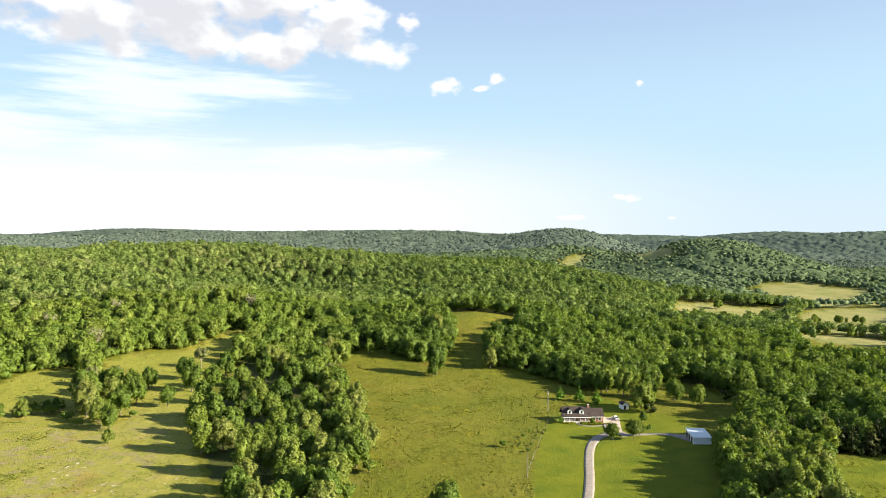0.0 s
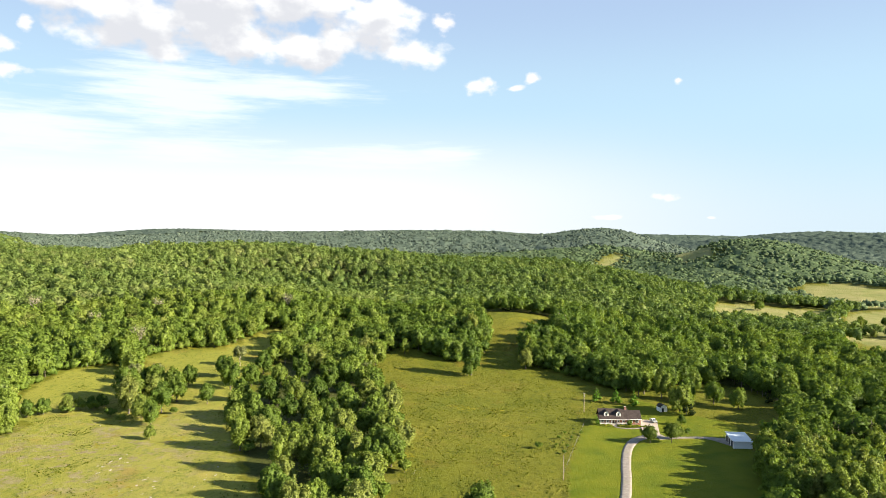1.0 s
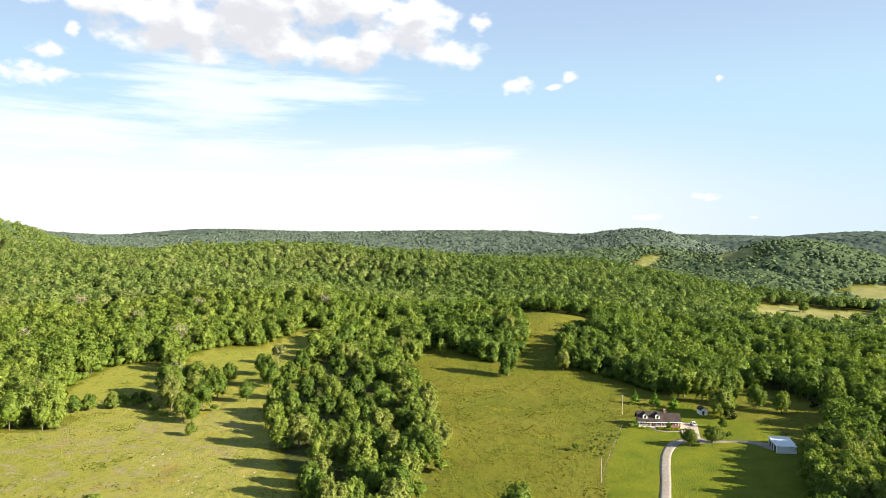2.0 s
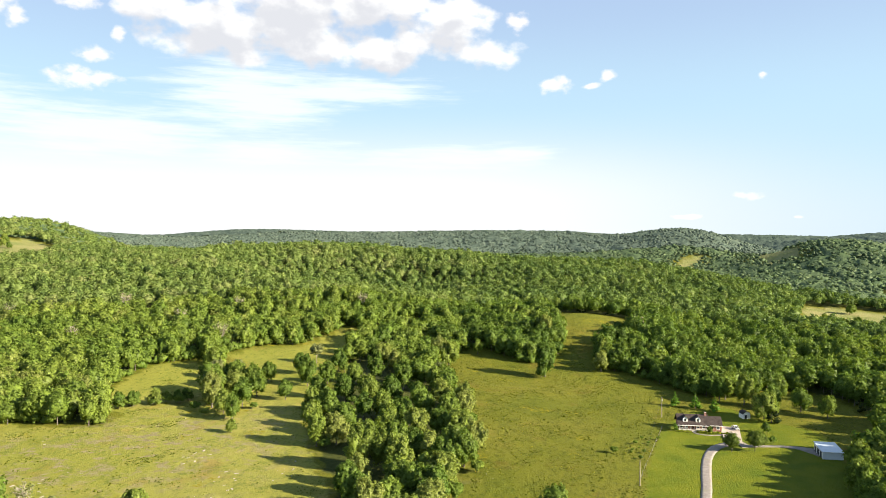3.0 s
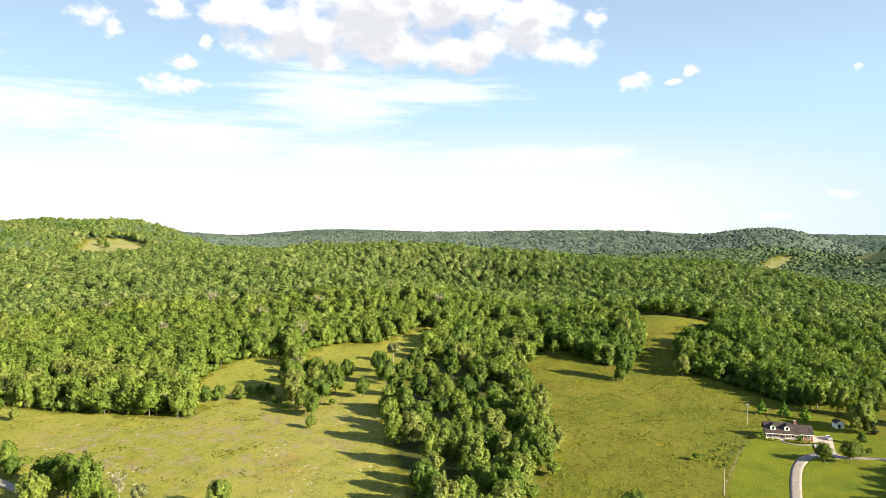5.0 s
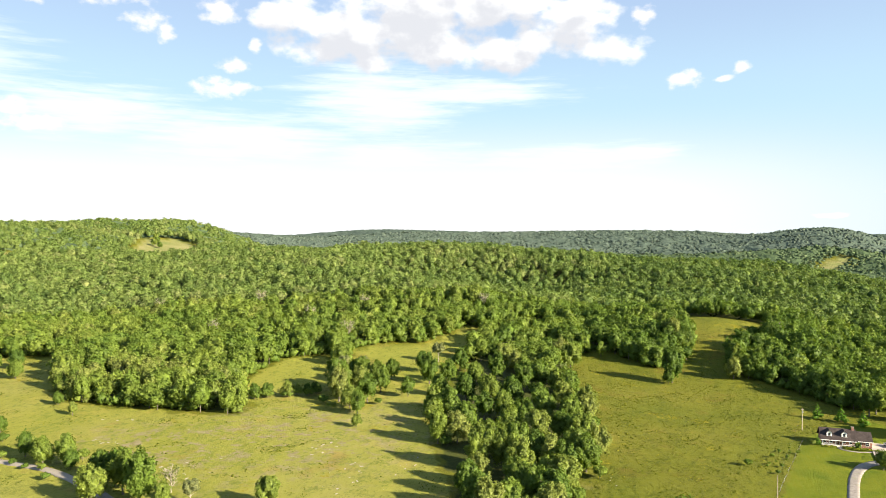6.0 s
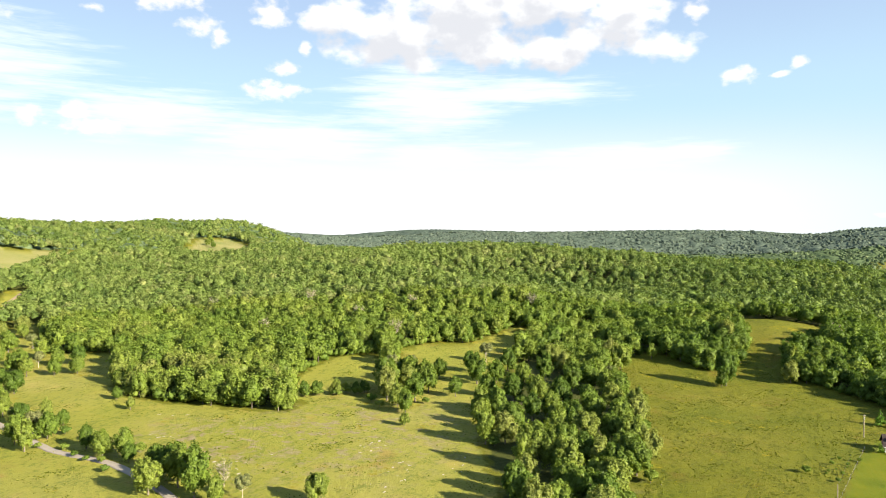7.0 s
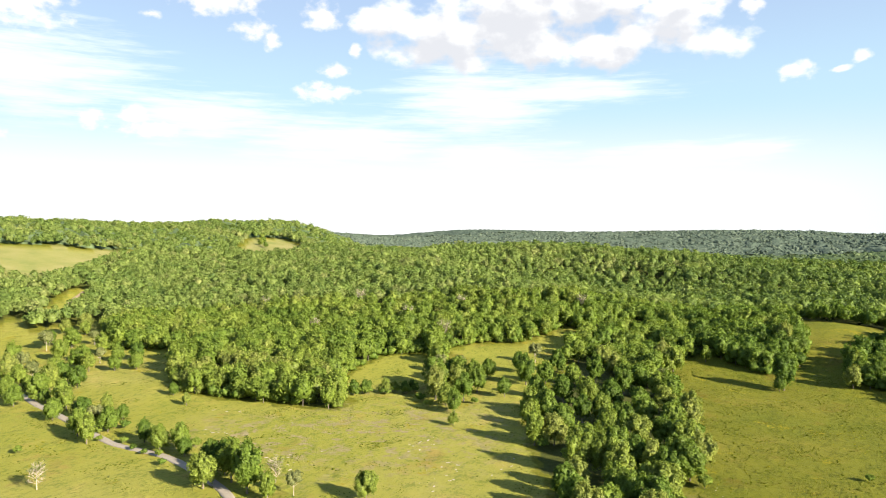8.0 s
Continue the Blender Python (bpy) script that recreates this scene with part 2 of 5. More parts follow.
def ground_material():
    p = Paint("ground")
    big, mid, small, grain = p.noise(0.012, 3), p.noise(0.07, 5, 0.6), p.noise(0.5, 5, 0.65), p.noise(2.6, 3, 0.7)
    tuft = p.calc("ADD", p.calc("MULTIPLY", p.noise(0.22, 5, 0.8, stretch=(1.0, 0.6, 1.0)), 0.5), p.calc("MULTIPLY", p.noise(0.75, 5, 0.8, stretch=(1.0, 0.6, 1.0)), 0.5))
    meadow = p.ramp(big, [(0.3, (0.094, 0.113, 0.010)), (0.5, (0.126, 0.131, 0.013)), (0.7, (0.156, 0.146, 0.020))])
    pasture = p.ramp(big, [(0.3, (0.175, 0.193, 0.028)), (0.5, (0.223, 0.223, 0.039)), (0.7, (0.250, 0.240, 0.060))])
    meadow = p.mix(p.attr("pasture"), meadow, pasture)
    meadow = p.mix(p.calc("MULTIPLY", p.step(mid, 0.52, 0.72), 0.6), meadow, p.mix(1.0, meadow, (1.35, 1.12, 1.6), "MULTIPLY"))
    meadow = p.mix(p.calc("MULTIPLY", p.step(p.noise(0.045, 4), 0.60, 0.68), p.step(small, 0.45, 0.6)), meadow, (0.218, 0.185, 0.010))
    meadow = p.mix(p.calc("MULTIPLY", p.step(p.noise(0.035, 5, 0.65), 0.56, 0.70), 0.6), meadow, p.mix(1.0, meadow, (0.85, 0.68, 0.8), "MULTIPLY"))
    meadow = p.mix(p.calc("MULTIPLY", p.step(tuft, 0.48, 0.60), 0.75), meadow, p.mix(1.0, meadow, (0.5, 0.6, 0.5), "MULTIPLY"))
    lawn = p.ramp(p.noise(0.09, 4), [(0.3, (0.076, 0.108, 0.006)), (0.55, (0.122, 0.139, 0.008)), (0.75, (0.151, 0.153, 0.010))])
    wave = p.n.new("ShaderNodeTexWave")
    p.l.new(p.place(), wave.inputs["Vector"])
    wave.inputs["Scale"].default_value, wave.inputs["Distortion"].default_value = 0.16, 1.2
    wave.inputs["Detail"].default_value = 2
    lawn = p.mix(p.calc("MULTIPLY", wave.outputs["Fac"], 0.3), lawn, (0.100, 0.140, 0.010))
    hay = p.ramp(p.noise(0.03, 4), [(0.3, (0.149, 0.169, 0.051)), (0.5, (0.198, 0.198, 0.069)), (0.7, (0.238, 0.218, 0.095))])
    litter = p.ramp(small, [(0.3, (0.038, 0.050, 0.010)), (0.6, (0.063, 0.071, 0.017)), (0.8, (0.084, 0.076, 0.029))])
    bare = p.ramp(small, [(0.3, (0.168, 0.134, 0.071)), (0.6, (0.252, 0.210, 0.126)), (0.8, (0.319, 0.286, 0.218))])
    colour = p.mix(p.attr("lawn"), meadow, lawn)
    colour = p.mix(p.attr("hay"), colour, hay)
    worn = p.calc("MULTIPLY", p.attr("bare"), p.step(p.noise(0.16, 5, 0.7), 0.50, 0.62))
    colour = p.mix(worn, colour, bare)
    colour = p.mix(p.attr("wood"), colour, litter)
    colour = p.mix(p.calc("MULTIPLY", grain, 0.5), colour, p.mix(1.0, colour, (0.55, 0.58, 0.5), "MULTIPLY"))
    p.bump(p.calc("ADD", tuft, p.calc("MULTIPLY", grain, 0.5)), 1.0, 1.0)
    return p.done(colour, 0.95, spec=0.1)


GROUND = ground_material()


def gravel_material():
    p = Paint("gravel")
    c = p.ramp(p.noise(0.7, 6, 0.7), [(0.3, (0.146, 0.129, 0.113)), (0.55, (0.209, 0.186, 0.169)), (0.75, (0.270, 0.248, 0.220))])
    c = p.mix(p.step(p.noise(0.25, 3), 0.55, 0.75), c, (0.194, 0.185, 0.132))
    p.bump(p.noise(9.0, 4), 0.5, 0.05)
    return p.done(c, 0.95, spec=0.1)


GRAVEL = gravel_material()
ROAD_CHIP = plain("road_chippings", (0.220, 0.194, 0.163), 0.95, vary=0.12, scale=0.6)
TRACK_SOIL = plain("track_soil", (0.220, 0.167, 0.110), 0.95, vary=0.15, scale=0.5)
CONCRETE = plain("concrete", (0.317, 0.268, 0.224), 0.85, vary=0.1, scale=0.8)
LIMESTONE = plain("limestone", (0.31, 0.27, 0.225), 0.9, vary=0.25, scale=0.9)


def brick_material():
    p = Paint("brick")
    b = p.n.new("ShaderNodeTexBrick")
    m = p.n.new("ShaderNodeMapping")
    m.inputs["Rotation"].default_value = (radians(90), 0, 0)
    p.l.new(p.local(), m.inputs["Vector"]), p.l.new(m.outputs[0], b.inputs["Vector"])
    b.inputs["Scale"].default_value = 1.0
    b.inputs["Brick Width"].default_value, b.inputs["Row Height"].default_value, b.inputs["Mortar Size"].default_value = 0.22, 0.075, 0.006
    b.inputs["Color1"].default_value, b.inputs["Color2"].default_value = (0.23, 0.085, 0.055, 1), (0.30, 0.13, 0.085, 1)
    b.inputs["Mortar"].default_value = (0.42, 0.38, 0.33, 1)
    return p.done(p.mix(p.calc("MULTIPLY", p.noise(1.2), 0.5), b.outputs["Color"], (0.20, 0.09, 0.065)), 0.9)


BRICK = brick_material()


def shingle_material():
    p = Paint("roof_shingles")
    v = p.calc("ADD", p.calc("MULTIPLY", p.noise(0.6, 3), 0.5), p.calc("MULTIPLY", p.noise(5.0, 4, stretch=(0.5, 1.6, 1.6)), 0.5))
    c = p.ramp(v, [(0.35, (0.026, 0.020, 0.019)), (0.5, (0.044, 0.035, 0.033)), (0.65, (0.068, 0.055, 0.050))])
    p.bump(p.noise(6.0), 0.4, 0.03)
    return p.done(c, 0.95, spec=0.15)


SHINGLE = shingle_material()
WHITE = plain("white_paint", (0.80, 0.79, 0.76), 0.55, vary=0.05)
CREAM = plain("cream_trim", (0.66, 0.60, 0.52), 0.6, vary=0.06)


def ribbed_metal(name, colour, pitch, rough):
    p = Paint(name)
    w = p.n.new("ShaderNodeTexWave")
    p.l.new(p.local(), w.inputs["Vector"])
    w.inputs["Scale"].default_value = 0.314 / pitch
    p.bump(w.outputs["Fac"], 0.5, 0.03)
    stain = p.noise(0.5, 4)
    return p.done(p.mix(p.step(stain, 0.45, 0.8), colour, tuple(c * 0.82 for c in colour)), rough, 0.0, 0.5)


SHED_METAL = ribbed_metal("shed_metal", (0.62, 0.66, 0.70), 0.25, 0.4)
SHED_ROOF = ribbed_metal("shed_roof_metal", (0.34, 0.39, 0.45), 0.4, 0.3)
DARK = plain("dark_panel", (0.03, 0.03, 0.035), 0.7, vary=0.2)
DOOR = plain("door_paint", (0.13, 0.05, 0.035), 0.5, vary=0.1)
STEEL = plain("car_paint", (0.48, 0.49, 0.50), 0.3, 0.5, vary=0.03, spec=0.6)
TYRE = plain("tyre_rubber", (0.025, 0.025, 0.025), 0.8)
POLE_WOOD = plain("pole_wood", (0.30, 0.25, 0.19), 0.9, vary=0.2)
GREY_METAL = plain("galvanised", (0.45, 0.46, 0.47), 0.4, 0.8, vary=0.08)
CERAMIC = plain("insulator", (0.30, 0.31, 0.32), 0.25)
WIRE = plain("wire", (0.05, 0.05, 0.05), 0.5)


def glass_material():
    p = Paint("window_glass")
    return p.done((0.03, 0.035, 0.04), 0.06, 0.0, 0.9)


GLASS = glass_material()

# ---- the lie of the land ----
EYE_HEIGHT = 85.0


def smooth(a):
    a = np.clip(a, 0.0, 1.0)
    return a * a * (3 - 2 * a)


def knoll(x, y, bearing, away, height, along, across, turn=0.0):
    """A rounded hill at a bearing (degrees, clockwise from +y) and distance; along and across are its half widths."""
    b = math.radians(bearing)
    dx, dy = x - away * math.sin(b), y - away * math.cos(b)
    c, s = math.cos(math.radians(turn)), math.sin(math.radians(turn))
    u, v = (dx * c - dy * s) / along, (dx * s + dy * c) / across
    return height * np.exp(-0.5 * (u * u + v * v))


def waves(x, y, size, seed):
    """Soft rolling ground, about -1 to 1, from a few crossing sine waves."""
    r = np.random.RandomState(seed)
    total = 0.0
    for k in range(7):
        a, f, p = r.uniform(0, 6.283), r.uniform(0.6, 1.9), r.uniform(0, 6.283)
        total = total + np.sin((x * math.cos(a) + y * math.sin(a)) * f * 6.283 / size + p)
    return total / 4.0


def height(x, y):
    """The ground's height at x, y: meadow, valley floor and the hills round it."""
    x, y = np.asarray(x, float), np.asarray(y, float)
    d = np.hypot(x, y)
    base = -10 * smooth((x - 90) / 220) * smooth((d - 480) / 330)
    base = base + 0.8 * waves(x, y, 150, 3) * smooth((d - 200) / 200) + 4 * waves(x, y, 700, 5) * smooth((d - 900) / 800)
    hills = [
        knoll(x, y, -18, 960, 65, 300, 175, 16),     # long wooded ridge behind the meadow
        knoll(x, y, 4, 990, 42, 190, 150, -4),       # its dark eastern shoulder
        knoll(x, y, -34, 900, 48, 260, 190, 34),     # its western foot
        knoll(x, y, -19, 640, 30, 110, 70, 19),       # the near spur
        knoll(x, y, 2.5, 575, 23, 60, 75, 0),        # the upper meadow
        knoll(x, y, -3, 560, 14, 90, 70, 0),
        knoll(x, y, -43, 1400, 92, 330, 210, 30),    # western hill with pastures
        knoll(x, y, -37.3, 1400, 80, 70, 120, 37),   # its blunt eastern end
        knoll(x, y, -54, 1250, 92, 300, 220, 54),
        knoll(x, y, -68, 1150, 95, 330, 220, 68),
        knoll(x, y, 20, 1950, 80, 150, 260, 0),      # the knob over the valley
        knoll(x, y, 22.5, 1900, 38, 130, 250, 20),
        knoll(x, y, 9.4, 2500, 108, 200, 300, 8),     # the ridge with the bare slope
        knoll(x, y, 2, 2650, 88, 460, 330, 4),
        knoll(x, y, -8, 2800, 92, 560, 360, -8),
        knoll(x, y, -23, 3000, 101, 620, 420, 20),
        knoll(x, y, -40, 3000, 107, 800, 420, 40),
        knoll(x, y, -13, 4300, 102, 900, 260, -13),
        knoll(x, y, 14, 4450, 102, 900, 240, 14),
        knoll(x, y, 24, 3900, 112, 480, 330, 24),
        knoll(x, y, 33, 3500, 110, 700, 330, 33),
        knoll(x, y, 38, 2300, 16, 260, 260, 36),
        knoll(x, y, 95, 2600, 100, 1500, 500, 95),   # hills behind and beside the camera
        knoll(x, y, 180, 2600, 100, 2400, 500, 0),
        knoll(x, y, -100, 2200, 100, 1500, 500, 80),
    ]
    top = sum(h ** 3 for h in hills) ** (1 / 3)
    top = top - knoll(x, y, -12, 775, 24, 95, 60, 12)      # the wooded hollow behind the clump
    return base + top


def ground_at(x, y):
    return float(height(x, y))
# ---- building helpers ----
def grid_mesh(name, verts, rows, cols, material, closed=False, **floats):
    """A sheet of rows x cols vertices; floats: an attribute value for each vertex."""
    r, c = np.meshgrid(np.arange(rows - 1), np.arange(cols if closed else cols - 1), indexing="ij")
    c2 = (c + 1) % cols
    quads = np.stack([r * cols + c, (r + 1) * cols + c, (r + 1) * cols + c2, r * cols + c2], -1).reshape(-1, 4)[:, ::-1]
    me = bpy.data.meshes.new(name)
    me.vertices.add(len(verts))
    me.vertices.foreach_set("co", np.ascontiguousarray(verts, np.float32).ravel())
    me.loops.add(quads.size)
    me.loops.foreach_set("vertex_index", quads.astype(np.int32).ravel())
    me.polygons.add(len(quads))
    me.polygons.foreach_set("loop_start", np.arange(len(quads), dtype=np.int32) * 4)
    me.polygons.foreach_set("loop_total", np.full(len(quads), 4, np.int32))
    for key, values in floats.items():
        me.attributes.new(key, "FLOAT", "POINT").data.foreach_set("value", np.asarray(values, np.float32))
    me.materials.append(material)
    me.update(calc_edges=True)
    return me


def part(name, bm, material, parent, label=""):
    """Links a bmesh as one mesh object under a thing or a part."""
    me = bpy.data.meshes.new(name)
    bm.normal_update()
    bm.to_mesh(me)
    bm.free()
    me.materials.append(material)
    ob = new(name, me)
    ob.parent = parent
    return tagged(ob, label)


def thing(name, place, label, category, group="", turn=0.0, scale=1.0):
    ob = new(name)
    ob.empty_display_size = 0.5
    ob.matrix_basis = pose(*place, 0, 0, turn) @ Matrix.Scale(scale, 4)
    return tagged(ob, label, category, group)


def block(*boxes):
    """A bmesh of boxes (x0, x1, y0, y1, z0, z1)."""
    bm = bmesh.new()
    for x0, x1, y0, y1, z0, z1 in boxes:
        bmesh.ops.create_cube(bm, size=1, matrix=Matrix.Translation(((x0 + x1) / 2, (y0 + y1) / 2, (z0 + z1) / 2)) @ Matrix.Diagonal((x1 - x0, y1 - y0, z1 - z0, 1)))
    return bm


def solid(outline, axis, low, high):
    """A bmesh that draws an outline of 2D points out along an axis ('x' or 'y' or 'z')."""
    bm = bmesh.new()
    put = {"x": lambda a, b, k: (k, a, b), "y": lambda a, b, k: (a, k, b), "z": lambda a, b, k: (a, b, k)}[axis]
    rings = [[bm.verts.new(put(a, b, k)) for a, b in outline] for k in (low, high)]
    n = len(outline)
    for i in range(n):
        bm.faces.new((rings[0][i], rings[0][(i + 1) % n], rings[1][(i + 1) % n], rings[1][i]))
    bm.faces.new(rings[0][::-1]), bm.faces.new(rings[1])
    bmesh.ops.recalc_face_normals(bm, faces=bm.faces)
    return bm


def tube(path, radii, sides=7):
    """A bmesh of a tapered tube along a path."""
    bm = bmesh.new()
    rings = []
    for i, (p, r) in enumerate(zip(path, radii)):
        a, b = Vector(path[max(i - 1, 0)]), Vector(path[min(i + 1, len(path) - 1)])
        q = (b - a).to_track_quat("Z", "Y")
        rings.append([bm.verts.new(Vector(p) + q @ Vector((r * math.cos(k * math.tau / sides), r * math.sin(k * math.tau / sides), 0))) for k in range(sides)])
    for r0, r1 in zip(rings, rings[1:]):
        for k in range(sides):
            bm.faces.new((r0[k], r0[(k + 1) % sides], r1[(k + 1) % sides], r1[k]))
    bm.faces.new(rings[0][::-1]), bm.faces.new(rings[-1])
    return bm


def merged(*bms):
    out = bmesh.new()
    for bm in bms:
        me = bpy.data.meshes.new("piece")
        bm.to_mesh(me)
        bm.free()
        out.from_mesh(me)
        bpy.data.meshes.remove(me)
    return out


# ---- the plan: open land among the woods, corners in metres ----
OPEN = {
    "home_meadow": [(-32, 223), (-30, 279), (-45, 369), (-67, 410), (-66, 454), (-51, 484), (-31, 465), (-14, 447), (6, 456), (13, 470), (25, 470),
                    (25, 447), (40, 435), (58, 415), (70, 396), (83, 388), (92, 392), (109, 400), (138, 408), (143, 379), (137, 335), (122, 303), (108, 283), (87, 224)],
    "upper_meadow": [(-4, 605), (21, 580), (62, 584), (68, 562), (46, 524), (31, 492), (23, 470), (18, 447), (2, 445), (12, 500)],
    "high_glade": [(-116, 545), (-101, 549), (-98, 525), (-114, 520)],
    "creek_meadow": [(-66, 215), (-77, 238), (-95, 271), (-113, 318), (-133, 353), (-143, 362), (-161, 343), (-185, 324), (-192, 303), (-191, 282),
                     (-231, 277), (-262, 276), (-290, 273), (-303, 268), (-286, 220), (-163, 190), (-146, 176)],
    "rough_field": [(288, 595), (369, 598), (330, 520), (280, 454), (249, 483)],
    "glade": [(-224, 322), (-230, 392), (-211, 410), (-193, 385), (-178, 365), (-165, 335), (-190, 300)],
    "creek_glade": [(-179, 374), (-202, 429), (-190, 459), (-167, 464), (-148, 522), (-139, 506), (-134, 460), (-128, 410), (-124, 365), (-112, 325), (-129, 335), (-153, 346)],
    "group_ground": [(-185, 324), (-193, 383), (-179, 374), (-153, 346), (-125, 350), (-143, 330), (-161, 330)],
    "roadside": [(-140, 150), (-150, 200), (-300, 285), (-380, 350), (-440, 330), (-470, 260), (-480, 200), (-360, 215), (-240, 175)],
    "road_meadow": [(-456, 200), (-366, 233), (-345, 231), (-248, 191), (-209, 181), (-164, 167), (-150, 100), (-268, 60), (-480, 100)],
    "lower_pasture": [(-331, 252), (-342, 274), (-374, 321), (-378, 356), (-365, 349), (-319, 294), (-300, 266), (-290, 223)],
    "far_pasture": [(-400, 254), (-500, 235), (-521, 331), (-522, 377), (-517, 412), (-415, 335), (-385, 282)],
    "track_gap": [(-545, 395), (-600, 468), (-652, 508), (-640, 478), (-600, 428), (-560, 395)],
    "dip": [(-565, 360), (-576, 388), (-523, 355), (-512, 326)],
    "hill_pasture": [(-880, 440), (-850, 535), (-826, 603), (-800, 617), (-772, 715), (-752, 640), (-735, 592), (-715, 550), (-690, 515), (-695, 470), (-756, 465), (-800, 400)],
    "hill_glade": [(-695, 765), (-790, 920), (-775, 975), (-735, 955), (-700, 930), (-645, 850), (-645, 750)],
    "east_field": [(148, 275), (171, 277), (194, 269), (230, 225), (163, 180), (118, 210)],
}
PASTURE = ("creek_meadow", "creek_glade", "glade", "group_ground", "roadside", "road_meadow", "lower_pasture", "far_pasture", "dip", "track_gap", "hill_pasture", "hill_glade")
HAY = {
    "valley_field": [(289, 883), (332, 888), (380, 886), (441, 910), (330, 725), (285, 690), (215, 680)],
    "valley_field_east": [(455, 896), (517, 946), (610, 980), (560, 860), (440, 700), (400, 680), (340, 690), (375, 760)],
    "corner_field": [(604, 1045), (652, 1059), (700, 1070), (650, 990)],
    "long_field": [(537, 1229), (584, 1313), (658, 1318), (706, 1256), (726, 1222), (640, 1080), (550, 985), (495, 985), (480, 1060)],
    "thin_field": [(445, 1201), (534, 1222), (500, 1160), (440, 1180)],
    "strip_field": [(320, 660), (345, 668), (420, 640), (400, 600), (335, 590), (300, 640)],
    "bare_slope": [(305, 1880), (345, 2010), (392, 2075), (408, 2050), (385, 1970), (325, 1840)],
    "knob_patch": [(528, 2129), (600, 2060), (600, 1880), (540, 1690), (480, 1700)],
    "end_field": [(798, 1372), (884, 1347), (830, 1265), (785, 1289)],
}
LAWN = [(26, 200), (33, 262), (46, 318), (52, 335), (60, 356), (84, 372), (96, 352), (115, 330), (113, 303), (107, 283), (87, 200)]
CLUMP = [(-68, 196), (-76, 235), (-94, 262), (-100, 290), (-106, 322), (-121, 345), (-124, 372), (-127, 404), (-121, 443), (-100, 440), (-88, 398), (-62, 386), (-50, 358), (-36, 335), (-31, 300), (-25, 275), (-28, 240), (-30, 196)]


def inside(corners, x, y):
    hit = np.zeros(np.shape(x), bool)
    for (x0, y0), (x1, y1) in zip(corners, corners[1:] + corners[:1]):
        with np.errstate(divide="ignore", invalid="ignore"):
            hit ^= ((y0 > y) != (y1 > y)) & (x < (x1 - x0) * (y - y0) / (y1 - y0 + 1e-12) + x0)
    return hit


def in_any(areas, x, y):
    hit = np.zeros(np.shape(x), bool)
    for corners in areas.values():
        hit |= inside(corners, x, y)
    return hit


def is_open(x, y):
    """True where no wood stands."""
    x, y = np.asarray(x, float), np.asarray(y, float)
    near = np.hypot(x, y) < np.where(x > 84, 165, 240)
    return (in_any(OPEN, x, y) | in_any(HAY, x, y) | near) & ~inside(CLUMP, x, y)


def bearing_of(x, y):
    return np.degrees(np.arctan2(x, y))


# ---- the ground: one sheet to the horizon ----
def build_ground():
    turn = np.concatenate([np.arange(-180, -66, 3.0), np.arange(-66, 42, 0.24), np.arange(42, 180, 3.0)])
    out = np.concatenate([[0.01, 40, 80, 120, 160], np.arange(190, 470, 2.0), 470 * 1.028 ** np.arange(0, 86)])
    out = out[out < 4950]
    r, a = np.meshgrid(out, np.radians(turn), indexing="ij")
    jit = np.random.RandomState(4)
    x, y = r * np.sin(a), r * np.cos(a)
    z = height(x, y)
    wob = 2.5
    wx, wy = x + wob * waves(x, y, 22, 8), y + wob * waves(x, y, 25, 9)
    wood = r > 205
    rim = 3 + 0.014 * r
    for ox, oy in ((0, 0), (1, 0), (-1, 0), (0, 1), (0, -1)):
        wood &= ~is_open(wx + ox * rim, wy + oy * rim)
    lawn = inside(LAWN, x + 0.4 * waves(x, y, 9, 2), y) | inside(OPEN["east_field"], wx, wy)
    hay = in_any(HAY, wx, wy) | in_any({k: OPEN[k] for k in ("hill_pasture", "hill_glade")}, wx, wy)
    pasture = in_any({k: OPEN[k] for k in PASTURE}, wx, wy)
    z = z + np.where(wood | lawn, 0.0, 0.16) * jit.uniform(-1, 1, z.shape) * ((r < 700) & (r > 185))
    bare = np.clip(1.2 - np.hypot((x + 150) / 60, (y - 265) / 70), 0, 1) + np.clip(1.0 - np.hypot((x + 55) / 35, (y - 240) / 40), 0, 1) * 0.7
    bare = bare + np.clip(1.0 - np.hypot((x + 205) / 50, (y - 235) / 40), 0, 1)
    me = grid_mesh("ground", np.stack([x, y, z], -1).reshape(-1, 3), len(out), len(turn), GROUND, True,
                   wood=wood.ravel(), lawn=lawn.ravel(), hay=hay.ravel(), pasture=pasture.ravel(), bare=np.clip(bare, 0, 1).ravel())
    me.polygons.foreach_set("use_smooth", np.ones(len(me.polygons), bool))
    tagged(new("ground", me), "rolling yellow-green meadow, mown lawn and woodland floor", "ground", kind="structure")


build_ground()


